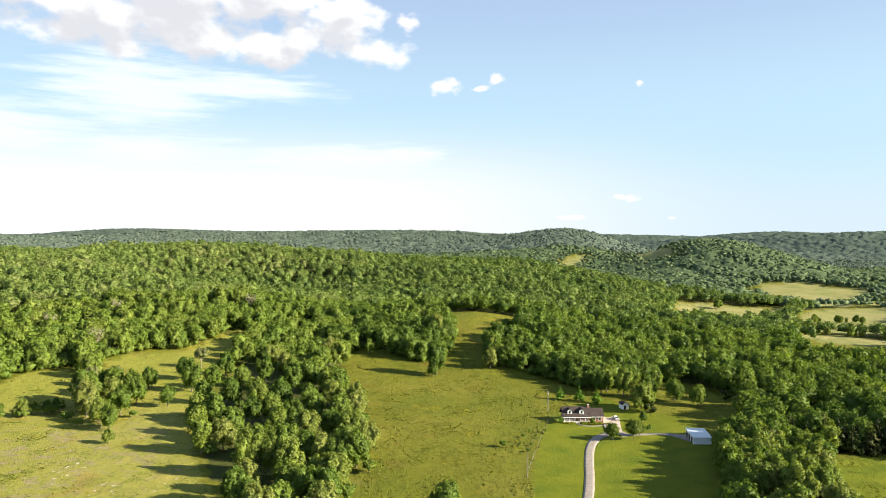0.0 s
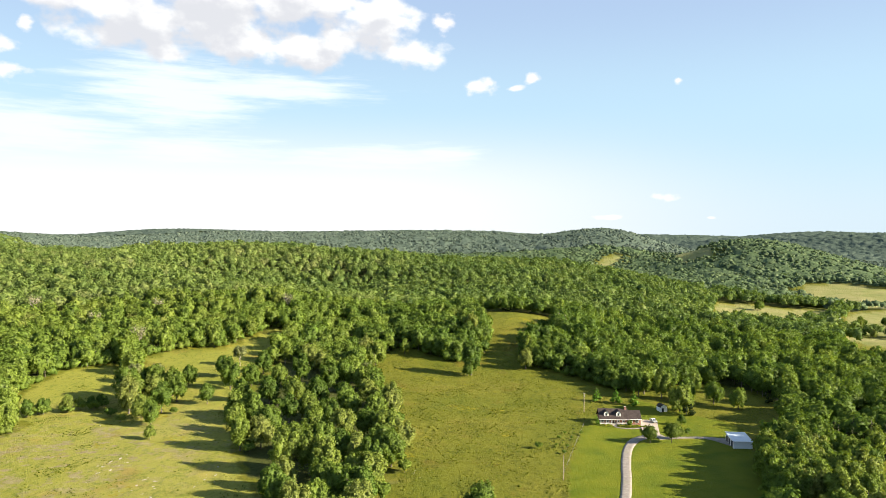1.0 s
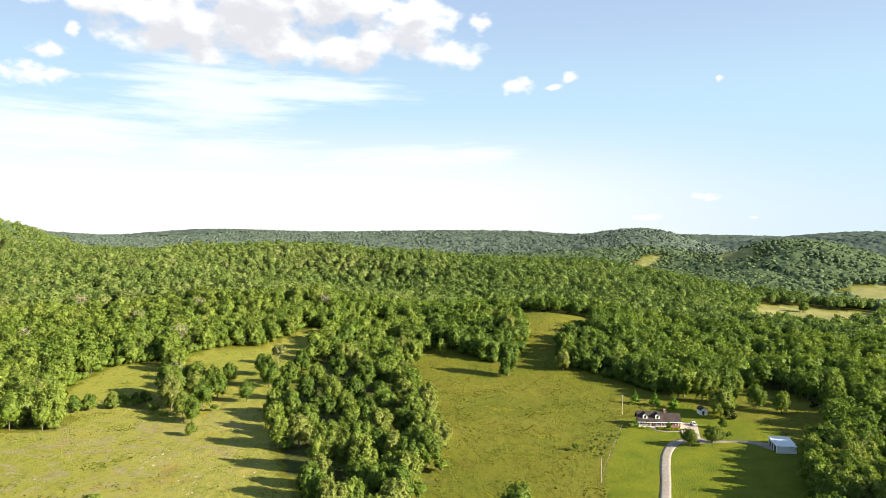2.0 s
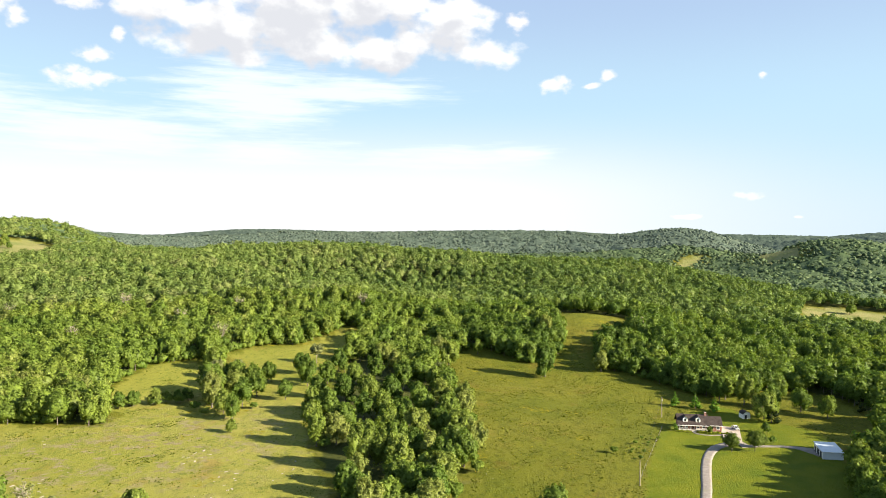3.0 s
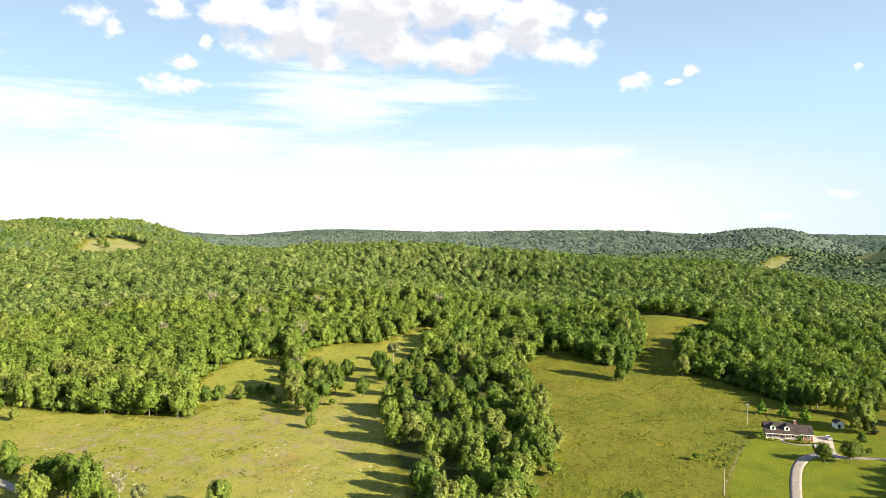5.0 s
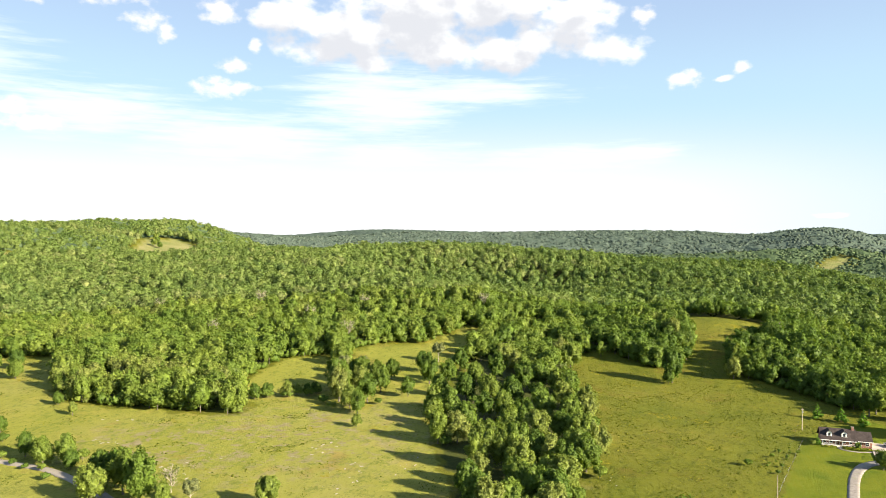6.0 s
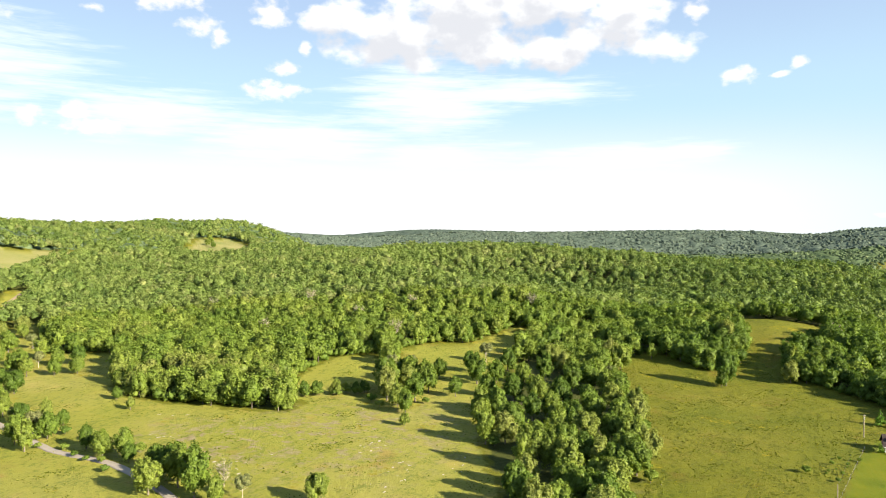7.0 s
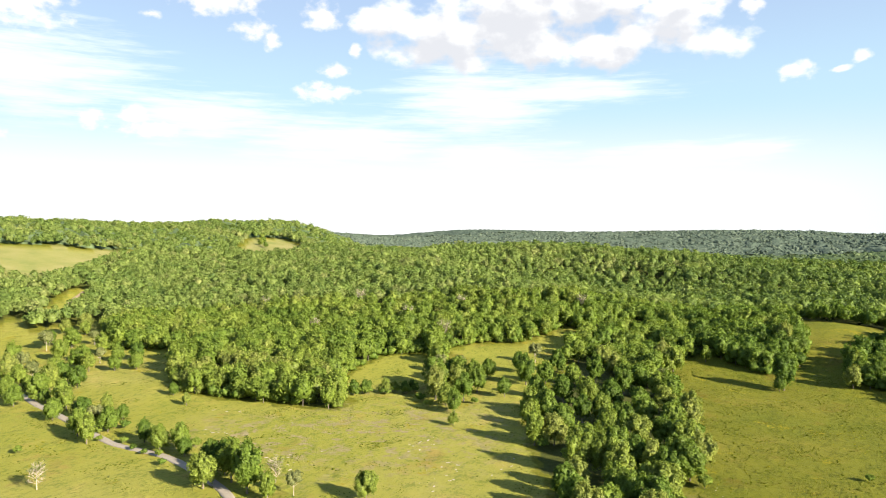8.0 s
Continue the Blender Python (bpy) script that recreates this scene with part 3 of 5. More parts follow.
def ribbon(name, points, widths, material, lift, label, category, crown=0.0):
    """A road laid over the ground along a soft line through some points."""
    pts = [Vector((x, y, 0)) for x, y in points]
    fine = []
    for i in range(len(pts) - 1):
        p0, p1, p2, p3 = pts[max(i - 1, 0)], pts[i], pts[i + 1], pts[min(i + 2, len(pts) - 1)]
        for k in range(12):
            t = k / 12
            fine.append((0.5 * (2 * p1 + (p2 - p0) * t + (2 * p0 - 5 * p1 + 4 * p2 - p3) * t * t + (3 * p1 - p0 - 3 * p2 + p3) * t ** 3),
                         widths[i] * (1 - t) + widths[i + 1] * t))
    fine.append((pts[-1], widths[-1]))
    verts, rnd = [], random.Random(7)
    for i, (p, w) in enumerate(fine):
        d = (fine[min(i + 1, len(fine) - 1)][0] - fine[max(i - 1, 0)][0]).normalized()
        side = Vector((d.y, -d.x, 0))
        worn = [1 + rnd.uniform(-0.05, 0.05) for _ in range(2)]
        for s in (-1.0, -0.98, -0.5, 0.0, 0.5, 0.98, 1.0):
            q = p + side * s * w / 2 * (worn[s > 0] if abs(s) > 0.9 else 1)
            verts.append((q.x, q.y, ground_at(q.x, q.y) + (lift + crown * (1 - s * s) if abs(s) < 0.99 else -0.15)))
    me = grid_mesh(name, np.array(verts), len(fine), 7, material)
    me.polygons.foreach_set("use_smooth", np.ones(len(me.polygons), bool))
    return tagged(new(name, me), label, category, kind="structure")


ribbon("driveway", [(38, 190), (42, 211), (50, 244), (58, 283), (65, 302), (73, 310), (79, 312)], [3.6, 3.6, 3.6, 3.7, 4.2, 5.0, 5.5], GRAVEL, 0.10,
       "pale grey gravel driveway curving up to the house", "driveway", 0.05)
ribbon("shed_track", [(76, 307), (84, 308), (92, 308.5), (98, 307), (103, 303), (106, 299)], [4.5, 2.6, 2.4, 3.6, 7.5, 9.0], GRAVEL, 0.20,
       "grey gravel track from the driveway to the metal shed", "driveway")
ribbon("country_road", [(-520, 255), (-433, 243), (-363, 240), (-330, 230), (-258, 207), (-242, 203), (-223, 201.5), (-209, 199), (-187, 191), (-168, 182), (-157, 173), (-140, 150), (-120, 110)],
       [3.6] * 13, ROAD_CHIP, 0.2, "pale country road between hedgerow trees", "road", 0.06)
ribbon("farm_track", [(-585, 425), (-591, 438), (-612, 458), (-628, 478), (-640, 494)], [3.4] * 5, TRACK_SOIL, 0.25, "tan dirt farm track on the wooded slope", "track")
apron = solid([(70.5, 306), (77.5, 309), (82.5, 336), (74.5, 337.5)], "z", -0.3, 0.0)
apron_ob = part("apron", apron, CONCRETE, None)
apron_ob.location.z = max(ground_at(x, y) for x, y in ((70.5, 306), (77.5, 309), (82.5, 336), (74.5, 337.5))) + 0.22
tagged(apron_ob, "pale concrete parking apron beside the brick house", "pavement", kind="structure")

# ---- trees ----
def ico(level):
    """The points and triangles of a ball of 20 or 80 faces."""
    bm = bmesh.new()
    bmesh.ops.create_icosphere(bm, subdivisions=level, radius=1.0)
    v = np.array([p.co[:] for p in bm.verts])
    f = np.array([[q.index for q in t.verts] for t in bm.faces])
    bm.free()
    return v, f


BALLS = {k: ico(k) for k in (1, 2, 3, 4)}


def leaf_cards(centres, normals, size, rng, tilt=0.38):
    """Folded leaf sprays: four corners and two triangles for each centre, facing roughly along the normals."""
    n = len(centres)
    nrm = normals + rng.normal(0, tilt, (n, 3))
    nrm /= np.linalg.norm(nrm, axis=1, keepdims=True) + 1e-9
    u = np.cross(nrm, rng.normal(0, 1, (n, 3)))
    u /= np.linalg.norm(u, axis=1, keepdims=True) + 1e-9
    v = np.cross(nrm, u)
    s = size * rng.uniform(0.65, 1.35, (n, 1))
    k = rng.uniform(0.6, 1.1, (4, n, 1))
    corners = [centres + u * s * k[0], centres + v * s * k[1] * 0.8 - nrm * s * 0.25, centres - u * s * k[2], centres - v * s * k[3] * 0.8 - nrm * s * 0.25]
    i = np.arange(n)[:, None] * 4
    return np.stack(corners, 1).reshape(-1, 3), np.concatenate([i + (0, 1, 2), i + (0, 2, 3)])


def leaf_flecks(centres, ways, size, rng, tilt=0.5):
    """Small three-cornered leaf sprays round some centres, turned every way but mostly outwards."""
    n = len(centres)
    nrm = ways + rng.normal(0, tilt, (n, 3))
    nrm /= np.linalg.norm(nrm, axis=1, keepdims=True) + 1e-9
    u = np.cross(nrm, rng.normal(0, 1, (n, 3)))
    u /= np.linalg.norm(u, axis=1, keepdims=True) + 1e-9
    v = np.cross(nrm, u)
    s = size * rng.uniform(0.6, 1.4, (n, 1))
    corners = [centres + u * s, centres + (v * 0.87 - u * 0.5) * s * rng.uniform(0.7, 1.1, (n, 1)), centres - (v * 0.87 + u * 0.5) * s * rng.uniform(0.7, 1.1, (n, 1))]
    return np.stack(corners, 1).reshape(-1, 3), np.arange(n * 3).reshape(-1, 3)


def leaf_clumps(rng, lobes, level, rough):
    """Uneven clumps of leaf, one for each lobe (centre x, y, z, radius)."""
    v, f = BALLS[level]
    verts, tris = [], []
    for k, (x, y, z, r) in enumerate(lobes):
        q = v * r * 0.68 * rng.uniform(1 - rough, 1 + rough, (len(v), 1)) * (1, 1, 0.86)
        q += rng.normal(0, 0.16 * r, q.shape)
        verts.append(q + (x, y, z)), tris.append(f + k * len(v))
    return np.concatenate(verts), np.concatenate(tris)


def joined(*pieces):
    verts, tris, n = [], [], 0
    for v, t in pieces:
        verts.append(v), tris.append(t + n)
        n += len(v)
    return np.concatenate(verts), np.concatenate(tris)


def crown_points(rng, n, lobes):
    """Points on the outside of a heap of lobes, with the outward ways."""
    lobes = np.asarray(lobes)
    area = lobes[:, 3] ** 2
    pick = rng.choice(len(lobes), n * 4, p=area / area.sum())
    d = rng.normal(0, 1, (n * 4, 3))
    d[:, 2] = np.where(d[:, 2] < -0.5, -d[:, 2] * 0.6, d[:, 2])
    d /= np.linalg.norm(d, axis=1, keepdims=True)
    p = lobes[pick, :3] + d * lobes[pick, 3:4] * rng.uniform(0.74, 1.12, (n * 4, 1))
    keep = np.ones(len(p), bool)
    for x, y, z, r in lobes:
        keep &= np.linalg.norm(p - (x, y, z), axis=1) > r * 0.70
    return p[keep][:n], d[keep][:n]


def crown_skin(rng, tall, wide, count, level, low=0.25, fat=1.0, rough=0.035, under=-0.72):
    """The uneven leafy skin of one crown: the outside of a ring of rounded boughs round its middle, with deep creases between them.
    Gives its points and triangles, and a function for places and outward ways on it."""
    middle = np.array((0.0, 0.0, tall * (low + 1.0) / 2))
    half = np.array((wide / 2, wide / 2, tall * (1.0 - low) / 2))
    k = np.arange(count) + 0.5
    up = np.clip(1.0 - 1.62 * k / count + rng.normal(0, 0.10, count), -0.75, 1.0)
    turn = k * 2.39996 + rng.normal(0, 0.28, count) + rng.uniform(0, 6.28)
    flat_way = np.sqrt(1 - up * up)
    bough = np.stack([np.cos(turn) * flat_way, np.sin(turn) * flat_way, up], 1) * rng.uniform(0.56, 0.80, (count, 1))
    size = rng.uniform(0.74, 1.30, count) * 1.12 / math.sqrt(count) * fat

    def reach(d):
        along = d @ bough.T
        gap = along ** 2 - (bough ** 2).sum(1) + size ** 2
        r = np.where((gap > 0) & (along > 0), along + np.sqrt(np.maximum(gap, 0)), 0.0)
        best = r.argmax(1)
        return np.maximum(r.max(1), 0.50), best

    def at(d, out=1.0):
        r, best = reach(d)
        q = d * (r * out)[:, None]
        way = q - bough[best] * 0.8
        way /= np.linalg.norm(way, axis=1, keepdims=True) + 1e-9
        q = q * half
        q[:, :2] *= (1.0 - 0.22 * np.clip(-d[:, 2:3], 0, 1))
        return q + middle, way

    v, f = BALLS[level]
    f = f[v[f][:, :, 2].mean(1) > under]
    skin, _ = at(v, 1.0 + rng.normal(0, rough, len(v)))
    return skin, f, at


def tree_template(seed, tall, wide, lobes, level, sprays, size, low=0.25, fat=1.0, under=-0.72):
    """A crown: its skin, and leaf sprays that stand off it."""
    rng = np.random.RandomState(seed)
    skin, f, at = crown_skin(rng, tall, wide, lobes, level, low, fat, 0.035, under)
    d = rng.normal(0, 1, (sprays, 3))
    d[:, 2] = np.where(d[:, 2] < under + 0.12, -d[:, 2], d[:, 2])
    d /= np.linalg.norm(d, axis=1, keepdims=True)
    p, way = at(d, rng.uniform(0.86, 1.10, sprays))
    core = (skin - (0, 0, tall * 0.5)) * 0.88 + (0, 0, tall * 0.5)
    return joined((core, f), leaf_flecks(p, way + (0, 0, 0.15), size, rng))


def tris_mesh(name, verts, tris, material, **floats):
    """A mesh of triangles; floats: an attribute value for each vertex."""
    me = bpy.data.meshes.new(name)
    me.vertices.add(len(verts))
    me.vertices.foreach_set("co", np.ascontiguousarray(verts, np.float32).ravel())
    me.loops.add(tris.size)
    me.loops.foreach_set("vertex_index", np.ascontiguousarray(tris, np.int32).ravel())
    me.polygons.add(len(tris))
    me.polygons.foreach_set("loop_start", np.arange(len(tris), dtype=np.int32) * 3)
    me.polygons.foreach_set("loop_total", np.full(len(tris), 3, np.int32))
    me.polygons.foreach_set("use_smooth", np.ones(len(tris), bool))
    for key, values in floats.items():
        me.attributes.new(key, "FLOAT", "POINT").data.foreach_set("value", np.asarray(values, np.float32))
    me.materials.append(material)
    me.update(calc_edges=True)
    return me


def limbs(rng, tall, wide, count, thick):
    """A tapered, slightly bent trunk with limbs, each a bmesh."""
    bend = [(rng.uniform(-0.3, 0.3) * k * 0.4, rng.uniform(-0.3, 0.3) * k * 0.4, tall * h) for k, h in enumerate((-0.03, 0.12, 0.3, 0.5, 0.72))]
    out = [tube(bend, [thick * 1.25, thick, thick * 0.8, thick * 0.55, thick * 0.2], 7)]
    for k in range(count):
        a, h = k * 2.4 + rng.uniform(-0.4, 0.4), rng.uniform(0.28, 0.6)
        base = (bend[2][0], bend[2][1], tall * h)
        reach = wide * rng.uniform(0.28, 0.42)
        mid = (base[0] + reach * 0.5 * math.cos(a), base[1] + reach * 0.5 * math.sin(a), base[2] + tall * 0.08)
        end = (base[0] + reach * math.cos(a), base[1] + reach * math.sin(a), base[2] + tall * rng.uniform(0.12, 0.25))
        out.append(tube([base, mid, end], [thick * 0.45, thick * 0.3, thick * 0.1], 5))
    return out


def make_tree(name, seed, tall, wide, lobes, sprays, size, leaf, label, bark=None, low=0.25, branches=6, level=3, fat=1.0):
    """A tree with a trunk, limbs and a crown of leaf clumps and sprays, at the origin."""
    rng = np.random.RandomState(seed)
    top = thing(name, (0, 0, 0), label, "tree")
    part("trunk", merged(*limbs(rng, tall, wide, branches, tall * 0.02)), bark or BARK, top)
    crown = new("crown", tris_mesh("crown", *tree_template(seed, tall, wide, lobes, level, sprays, size, low, fat), leaf))
    crown.parent = top
    return top


def cone_lobes(tall, wide, rng):
    out = []
    for k in range(16):
        h = 0.08 + 0.9 * (k / 15)
        a = k * 2.4
        r = wide * 0.5 * (1 - h) * 0.75
        out.append((r * math.cos(a), r * math.sin(a), tall * h, max(0.25, wide * 0.30 * (1.05 - h))))
    return out


def make_cedar(name, seed, tall, wide, sprays, size, leaf, label):
    rng = np.random.RandomState(seed)
    top = thing(name, (0, 0, 0), label, "tree")
    part("trunk", tube([(0, 0, -0.3), (0, 0, tall * 0.5), (0, 0, tall * 0.9)], [tall * 0.02, tall * 0.013, 0.03]), BARK, top)
    p, d = crown_points(rng, sprays, cone_lobes(tall, wide, rng))
    crown = new("crown", tris_mesh("crown", *joined(leaf_clumps(rng, cone_lobes(tall, wide, rng), 1, 0.2), leaf_cards(p, d + (0, 0, 0.15), size, rng, 0.4)), leaf))
    crown.parent = top
    return top


def make_bare(name, seed, tall, wide, label, sprays=60):
    """A half-dead tree: pale forking limbs with little leaf."""
    rng = np.random.RandomState(seed)
    top = thing(name, (0, 0, 0), label, "tree")
    wood = [tube([(0, 0, -0.3), (0.1, 0, tall * 0.3), (0, 0.1, tall * 0.6), (0.1, 0, tall * 0.95)], [tall * 0.022, tall * 0.017, tall * 0.01, 0.03], 7)]
    tips = []
    for k in range(24):
        a, h = k * 2.4, rng.uniform(0.15, 0.8)
        reach = wide * 0.5 * rng.uniform(0.6, 1.0) * (1.1 - 0.5 * h)
        b, e = Vector((0, 0, tall * h)), Vector((reach * math.cos(a), reach * math.sin(a), tall * (h + rng.uniform(0.12, 0.28))))
        wood.append(tube([b, b.lerp(e, 0.5) + Vector((0, 0, 0.2)), e], [tall * 0.009, tall * 0.006, 0.02], 5))
        for j in range(7):
            s = b.lerp(e, rng.uniform(0.3, 0.8))
            q = s + Vector((rng.uniform(-1, 1), rng.uniform(-1, 1), rng.uniform(0.3, 1.2))) * tall * 0.12
            wood.append(tube([s, q], [tall * 0.005, 0.03], 4))
            tips.append(tuple(q))
    part("trunk", merged(*wood), PALE_BARK, top, "pale bare trunk and limbs")
    if sprays:
        pts = np.array(tips)[rng.randint(0, len(tips), sprays)] + rng.normal(0, 0.5, (sprays, 3))
        crown = new("crown", tris_mesh("crown", *leaf_cards(pts, rng.normal(0, 1, (sprays, 3)), 0.35, rng), GREY_LEAF))
        crown.parent = top
    return top


OAK_LABELS = ["broad leafy green tree with an uneven crown", "tall leafy green tree with a narrow crown", "spreading leafy tree in fresh green leaf",
              "rounded leafy tree at the edge of the wood", "leafy tree with a loose open crown"]
OAKS = [
    make_tree("broadleaf_tree", 11, 15.0, 11.8, 30, 3000, 0.44, LEAF, OAK_LABELS[0], low=-0.13),
    make_tree("broadleaf_tree", 12, 17.0, 10.6, 32, 3000, 0.44, LEAF, OAK_LABELS[1], low=-0.11),
    make_tree("broadleaf_tree", 13, 13.5, 12.4, 34, 3000, 0.44, LEAF, OAK_LABELS[2], low=-0.12),
    make_tree("broadleaf_tree", 14, 14.0, 11.0, 28, 2800, 0.44, LEAF, OAK_LABELS[3], low=-0.18),
    make_tree("broadleaf_tree", 15, 15.0, 10.8, 24, 2400, 0.44, LEAF, OAK_LABELS[4], low=-0.09, fat=0.9),
]
CEDARS = [make_cedar("cedar_tree", 21, 10.0, 5.0, 240, 0.4, CEDAR, "dark olive cedar with a pointed crown"),
          make_cedar("cedar_tree", 22, 8.0, 5.5, 240, 0.4, CEDAR, "squat brownish cedar at the wood's edge")]
BARES = [make_bare("bare_tree", 31, 9.5, 7.5, "half-dead pale tree with bare forking limbs", 260)]
WILLOW = make_tree("grey_tree", 33, 13.0, 9.0, 22, 1400, 0.42, GREY_LEAF, "pale grey-green tree in thin leaf", PALE_BARK, fat=0.84)
BUSH = make_tree("bush", 41, 3.2, 4.0, 14, 420, 0.26, LEAF, "low green bush in the meadow", low=0.15, branches=3)
BUSH["category"] = "bush"
ROUND = make_tree("ornamental_tree", 43, 7.4, 6.5, 60, 3600, 0.17, CLIPPED, "clipped round dark-green ornamental tree on the lawn", low=0.0, fat=1.15)
SAPLING = make_cedar("young_tree", 45, 7.6, 5.0, 380, 0.3, YOUNG, "bright green young pyramidal tree behind the house")
SHRUBS = make_tree("shrub", 47, 1.1, 1.5, 10, 160, 0.11, SHRUB, "yellow-green clipped shrub in the front bed", low=0.1, branches=2, level=2)
SHRUBS["category"] = "shrub"
USED = set()


def plant(kind, x, y, size=1.0, turn=None, group="", label="", sink=0.0):
    """Sets a tree of a kind down at x, y; the first of each kind is the original itself."""
    turn = (x * 37.7 + y * 19.3) % 360 if turn is None else turn
    m = pose(x, y, ground_at(x, y) - sink, 0, 0, turn) @ Matrix.Scale(size, 4)
    if kind.name not in USED:
        USED.add(kind.name)
        kind.matrix_basis = m
        ob = kind
    else:
        ob = copy_thing(kind, pose(0, 0, 0))
        ob.matrix_basis = m
    return tagged(ob, label, "", group)


# single trees that stand by themselves, in metres on the plan
plant(OAKS[1], -4, 424, 1.25, group="meadow trees", label="tall leafy tree standing alone on the meadow")
plant(OAKS[3], -6, 420, 0.62, group="meadow trees")
plant(OAKS[4], -48, 470, 0.72, group="meadow trees", label="slim leafy tree at the wood's dark edge")
plant(OAKS[2], -78, 430, 1.25, group="meadow trees", label="broad spreading tree behind the clump")
plant(OAKS[0], -62, 433, 1.2, group="meadow trees")
plant(OAKS[1], -70, 446, 1.1, group="meadow trees")
for k, (x, y, s) in enumerate([(-172, 344, 1.2), (-160, 322, 1.1), (-162, 355, 1.15), (-153, 353, 1.1), (-146, 325, 1.0), (-165, 334, 1.15), (-141, 303, 0.75), (-133, 285, 0.45),
                               (-152, 371, 0.85), (-130, 339, 0.72), (-140, 391, 0.9), (-128, 366, 1.0), (-155, 338, 1.1), (-150, 313, 0.85), (-146, 342, 0.9), (-168, 360, 0.95)]):
    plant(OAKS[k % 5], x, y, s, group="meadow trees")
for k in range(7):
    plant(BUSH, -166 + 4.5 * k, 317 + 9 * math.sin(k * 2.2), 1.3 + 0.4 * math.sin(k * 1.7), group="meadow bushes")
plant(WILLOW, -183, 374, 0.9, group="meadow trees")
plant(WILLOW, -172, 378, 0.85, group="meadow trees")
plant(WILLOW, -141, 420, 1.0, group="meadow trees")
for k in range(14):
    x, y = -178 - 3.6 * k + 1.5 * math.sin(k * 2.1), 331 - 2.6 * k + 1.2 * math.cos(k * 3.3)
    plant(OAKS[(k * 2) % 5], x, y, 0.46 + 0.1 * math.sin(k * 2.9), group="hedge bushes")
    plant(BUSH, x + 1.8, y - 1.2, 1.2 + 0.3 * math.sin(k * 1.4), group="hedge bushes")
plant(OAKS[2], 1, 212, 0.93, group="meadow trees")
plant(BUSH, -62, 222, 1.3, group="meadow bushes")
plant(BUSH, 24, 286, 0.9, group="meadow bushes")
for k in range(13):
    x, y = 31 + 14 * (k / 13) ** 1.4 + 2.2 * math.sin(k * 1.9), 280 + 38 * (k / 13) + 3 * math.sin(k * 4.4)
    plant(BUSH, x, y, 0.22 + 0.3 * abs(math.sin(k * 1.3)) ** 2, group="fence-line scrub", label="straggling green scrub along the fence line")
for x, y, s in ((29, 438, 0.95), (34, 448, 1.05), (41, 443, 1.0), (32, 459, 0.9), (43, 456, 1.0), (52, 448, 1.05), (50, 464, 0.95), (60, 458, 1.0), (-4, 500, 1.1), (4, 488, 1.15)):
    plant(OAKS[int(x + y) % 5], x, y, s, group="upper meadow edge trees")
plant(WILLOW, -62, 398, 0.9, group="meadow trees")

# the road's hedgerow trees
ROADSIDE = [(-160, 184, 1.1), (-172, 190, 1.05), (-180, 195, 0.95), (-176, 181, 0.9), (-191, 200, 0.75), (-150, 182, 0.6), (-214, 208, 0.8), (-222, 205, 0.78), (-232, 211, 0.5),
            (-262, 214, 0.85), (-256, 199, 0.8), (-268, 204, 0.85), (-276, 217, 0.7), (-290, 224, 0.7), (-299, 215, 0.8), (-310, 230, 0.75), (-322, 236, 0.9), (-340, 224, 0.8),
            (-345, 240, 0.95), (-358, 232, 0.9), (-352, 250, 0.85), (-372, 248, 0.9), (-385, 240, 0.8), (-366, 262, 0.8), (-395, 256, 0.9), (-380, 275, 0.8), (-374, 292, 0.8),
            (-390, 296, 0.9), (-362, 300, 0.7), (-402, 310, 0.85), (-410, 330, 0.9), (-398, 345, 0.8)]
for k, (x, y, s) in enumerate(ROADSIDE):
    plant(OAKS[(k * 3 + 1) % 5], x, y, s, group="roadside trees")
SCRUB = [(-457, 324, 1.2), (-421, 308, 1.0), (-449, 337, 1.1), (-382, 296, 0.9), (-387, 310, 0.85), (-381, 318, 0.8), (-372, 325, 0.85), (-353, 308, 0.8), (-374, 257, 1.1), (-350, 250, 1.0),
         (-362, 266, 0.95), (-346, 263, 0.9), (-404, 271, 1.1), (-394, 257, 1.1), (-286, 233, 0.6), (-272, 230, 0.55), (-274, 217, 0.8), (-284, 271, 0.5), (-264, 260, 0.45), (-426, 280, 1.0),
         (-441, 349, 0.9), (-496, 384, 1.0), (-497, 368, 0.9), (-546, 394, 1.0), (-510, 395, 0.9), (-480, 372, 0.8)]
for k, (x, y, s) in enumerate(SCRUB):
    plant(OAKS[(k * 2 + 3) % 5] if k % 4 else WILLOW, x, y, s, group="road valley trees", label="broad pale-green tree of the open road valley")
plant(BARES[0], -158, 196, 1.0, group="roadside trees")
plant(BARES[0], -226, 157, 1.0, label="small bare white-limbed tree alone in the meadow")
plant(WILLOW, -145, 189, 0.7, group="roadside trees")
plant(BUSH, -269, 179, 1.0, group="meadow bushes")
plant(OAKS[0], -122, 196, 0.7, group="meadow trees")
for k in range(26):
    x, y = -172 - 10.5 * k + 4 * math.sin(k * 3.7), 198 + 2.6 * k + (7 if k > 8 else 4) * math.sin(k * 1.9)
    plant(OAKS[k % 5] if k % 3 == 0 else BUSH, x, y, 0.42 + 0.2 * abs(math.sin(k * 2.9)) if k % 3 == 0 else 0.9 + 0.5 * abs(math.sin(k * 1.1)), group="roadside thicket")
for k in range(10):
    plant(BUSH, -196 - 9.5 * k + 2 * math.sin(k * 5.1), 193 + 2.2 * k + 3 * math.cos(k * 2.7), 0.6 + 0.3 * abs(math.sin(k * 2.2)), group="roadside bushes")

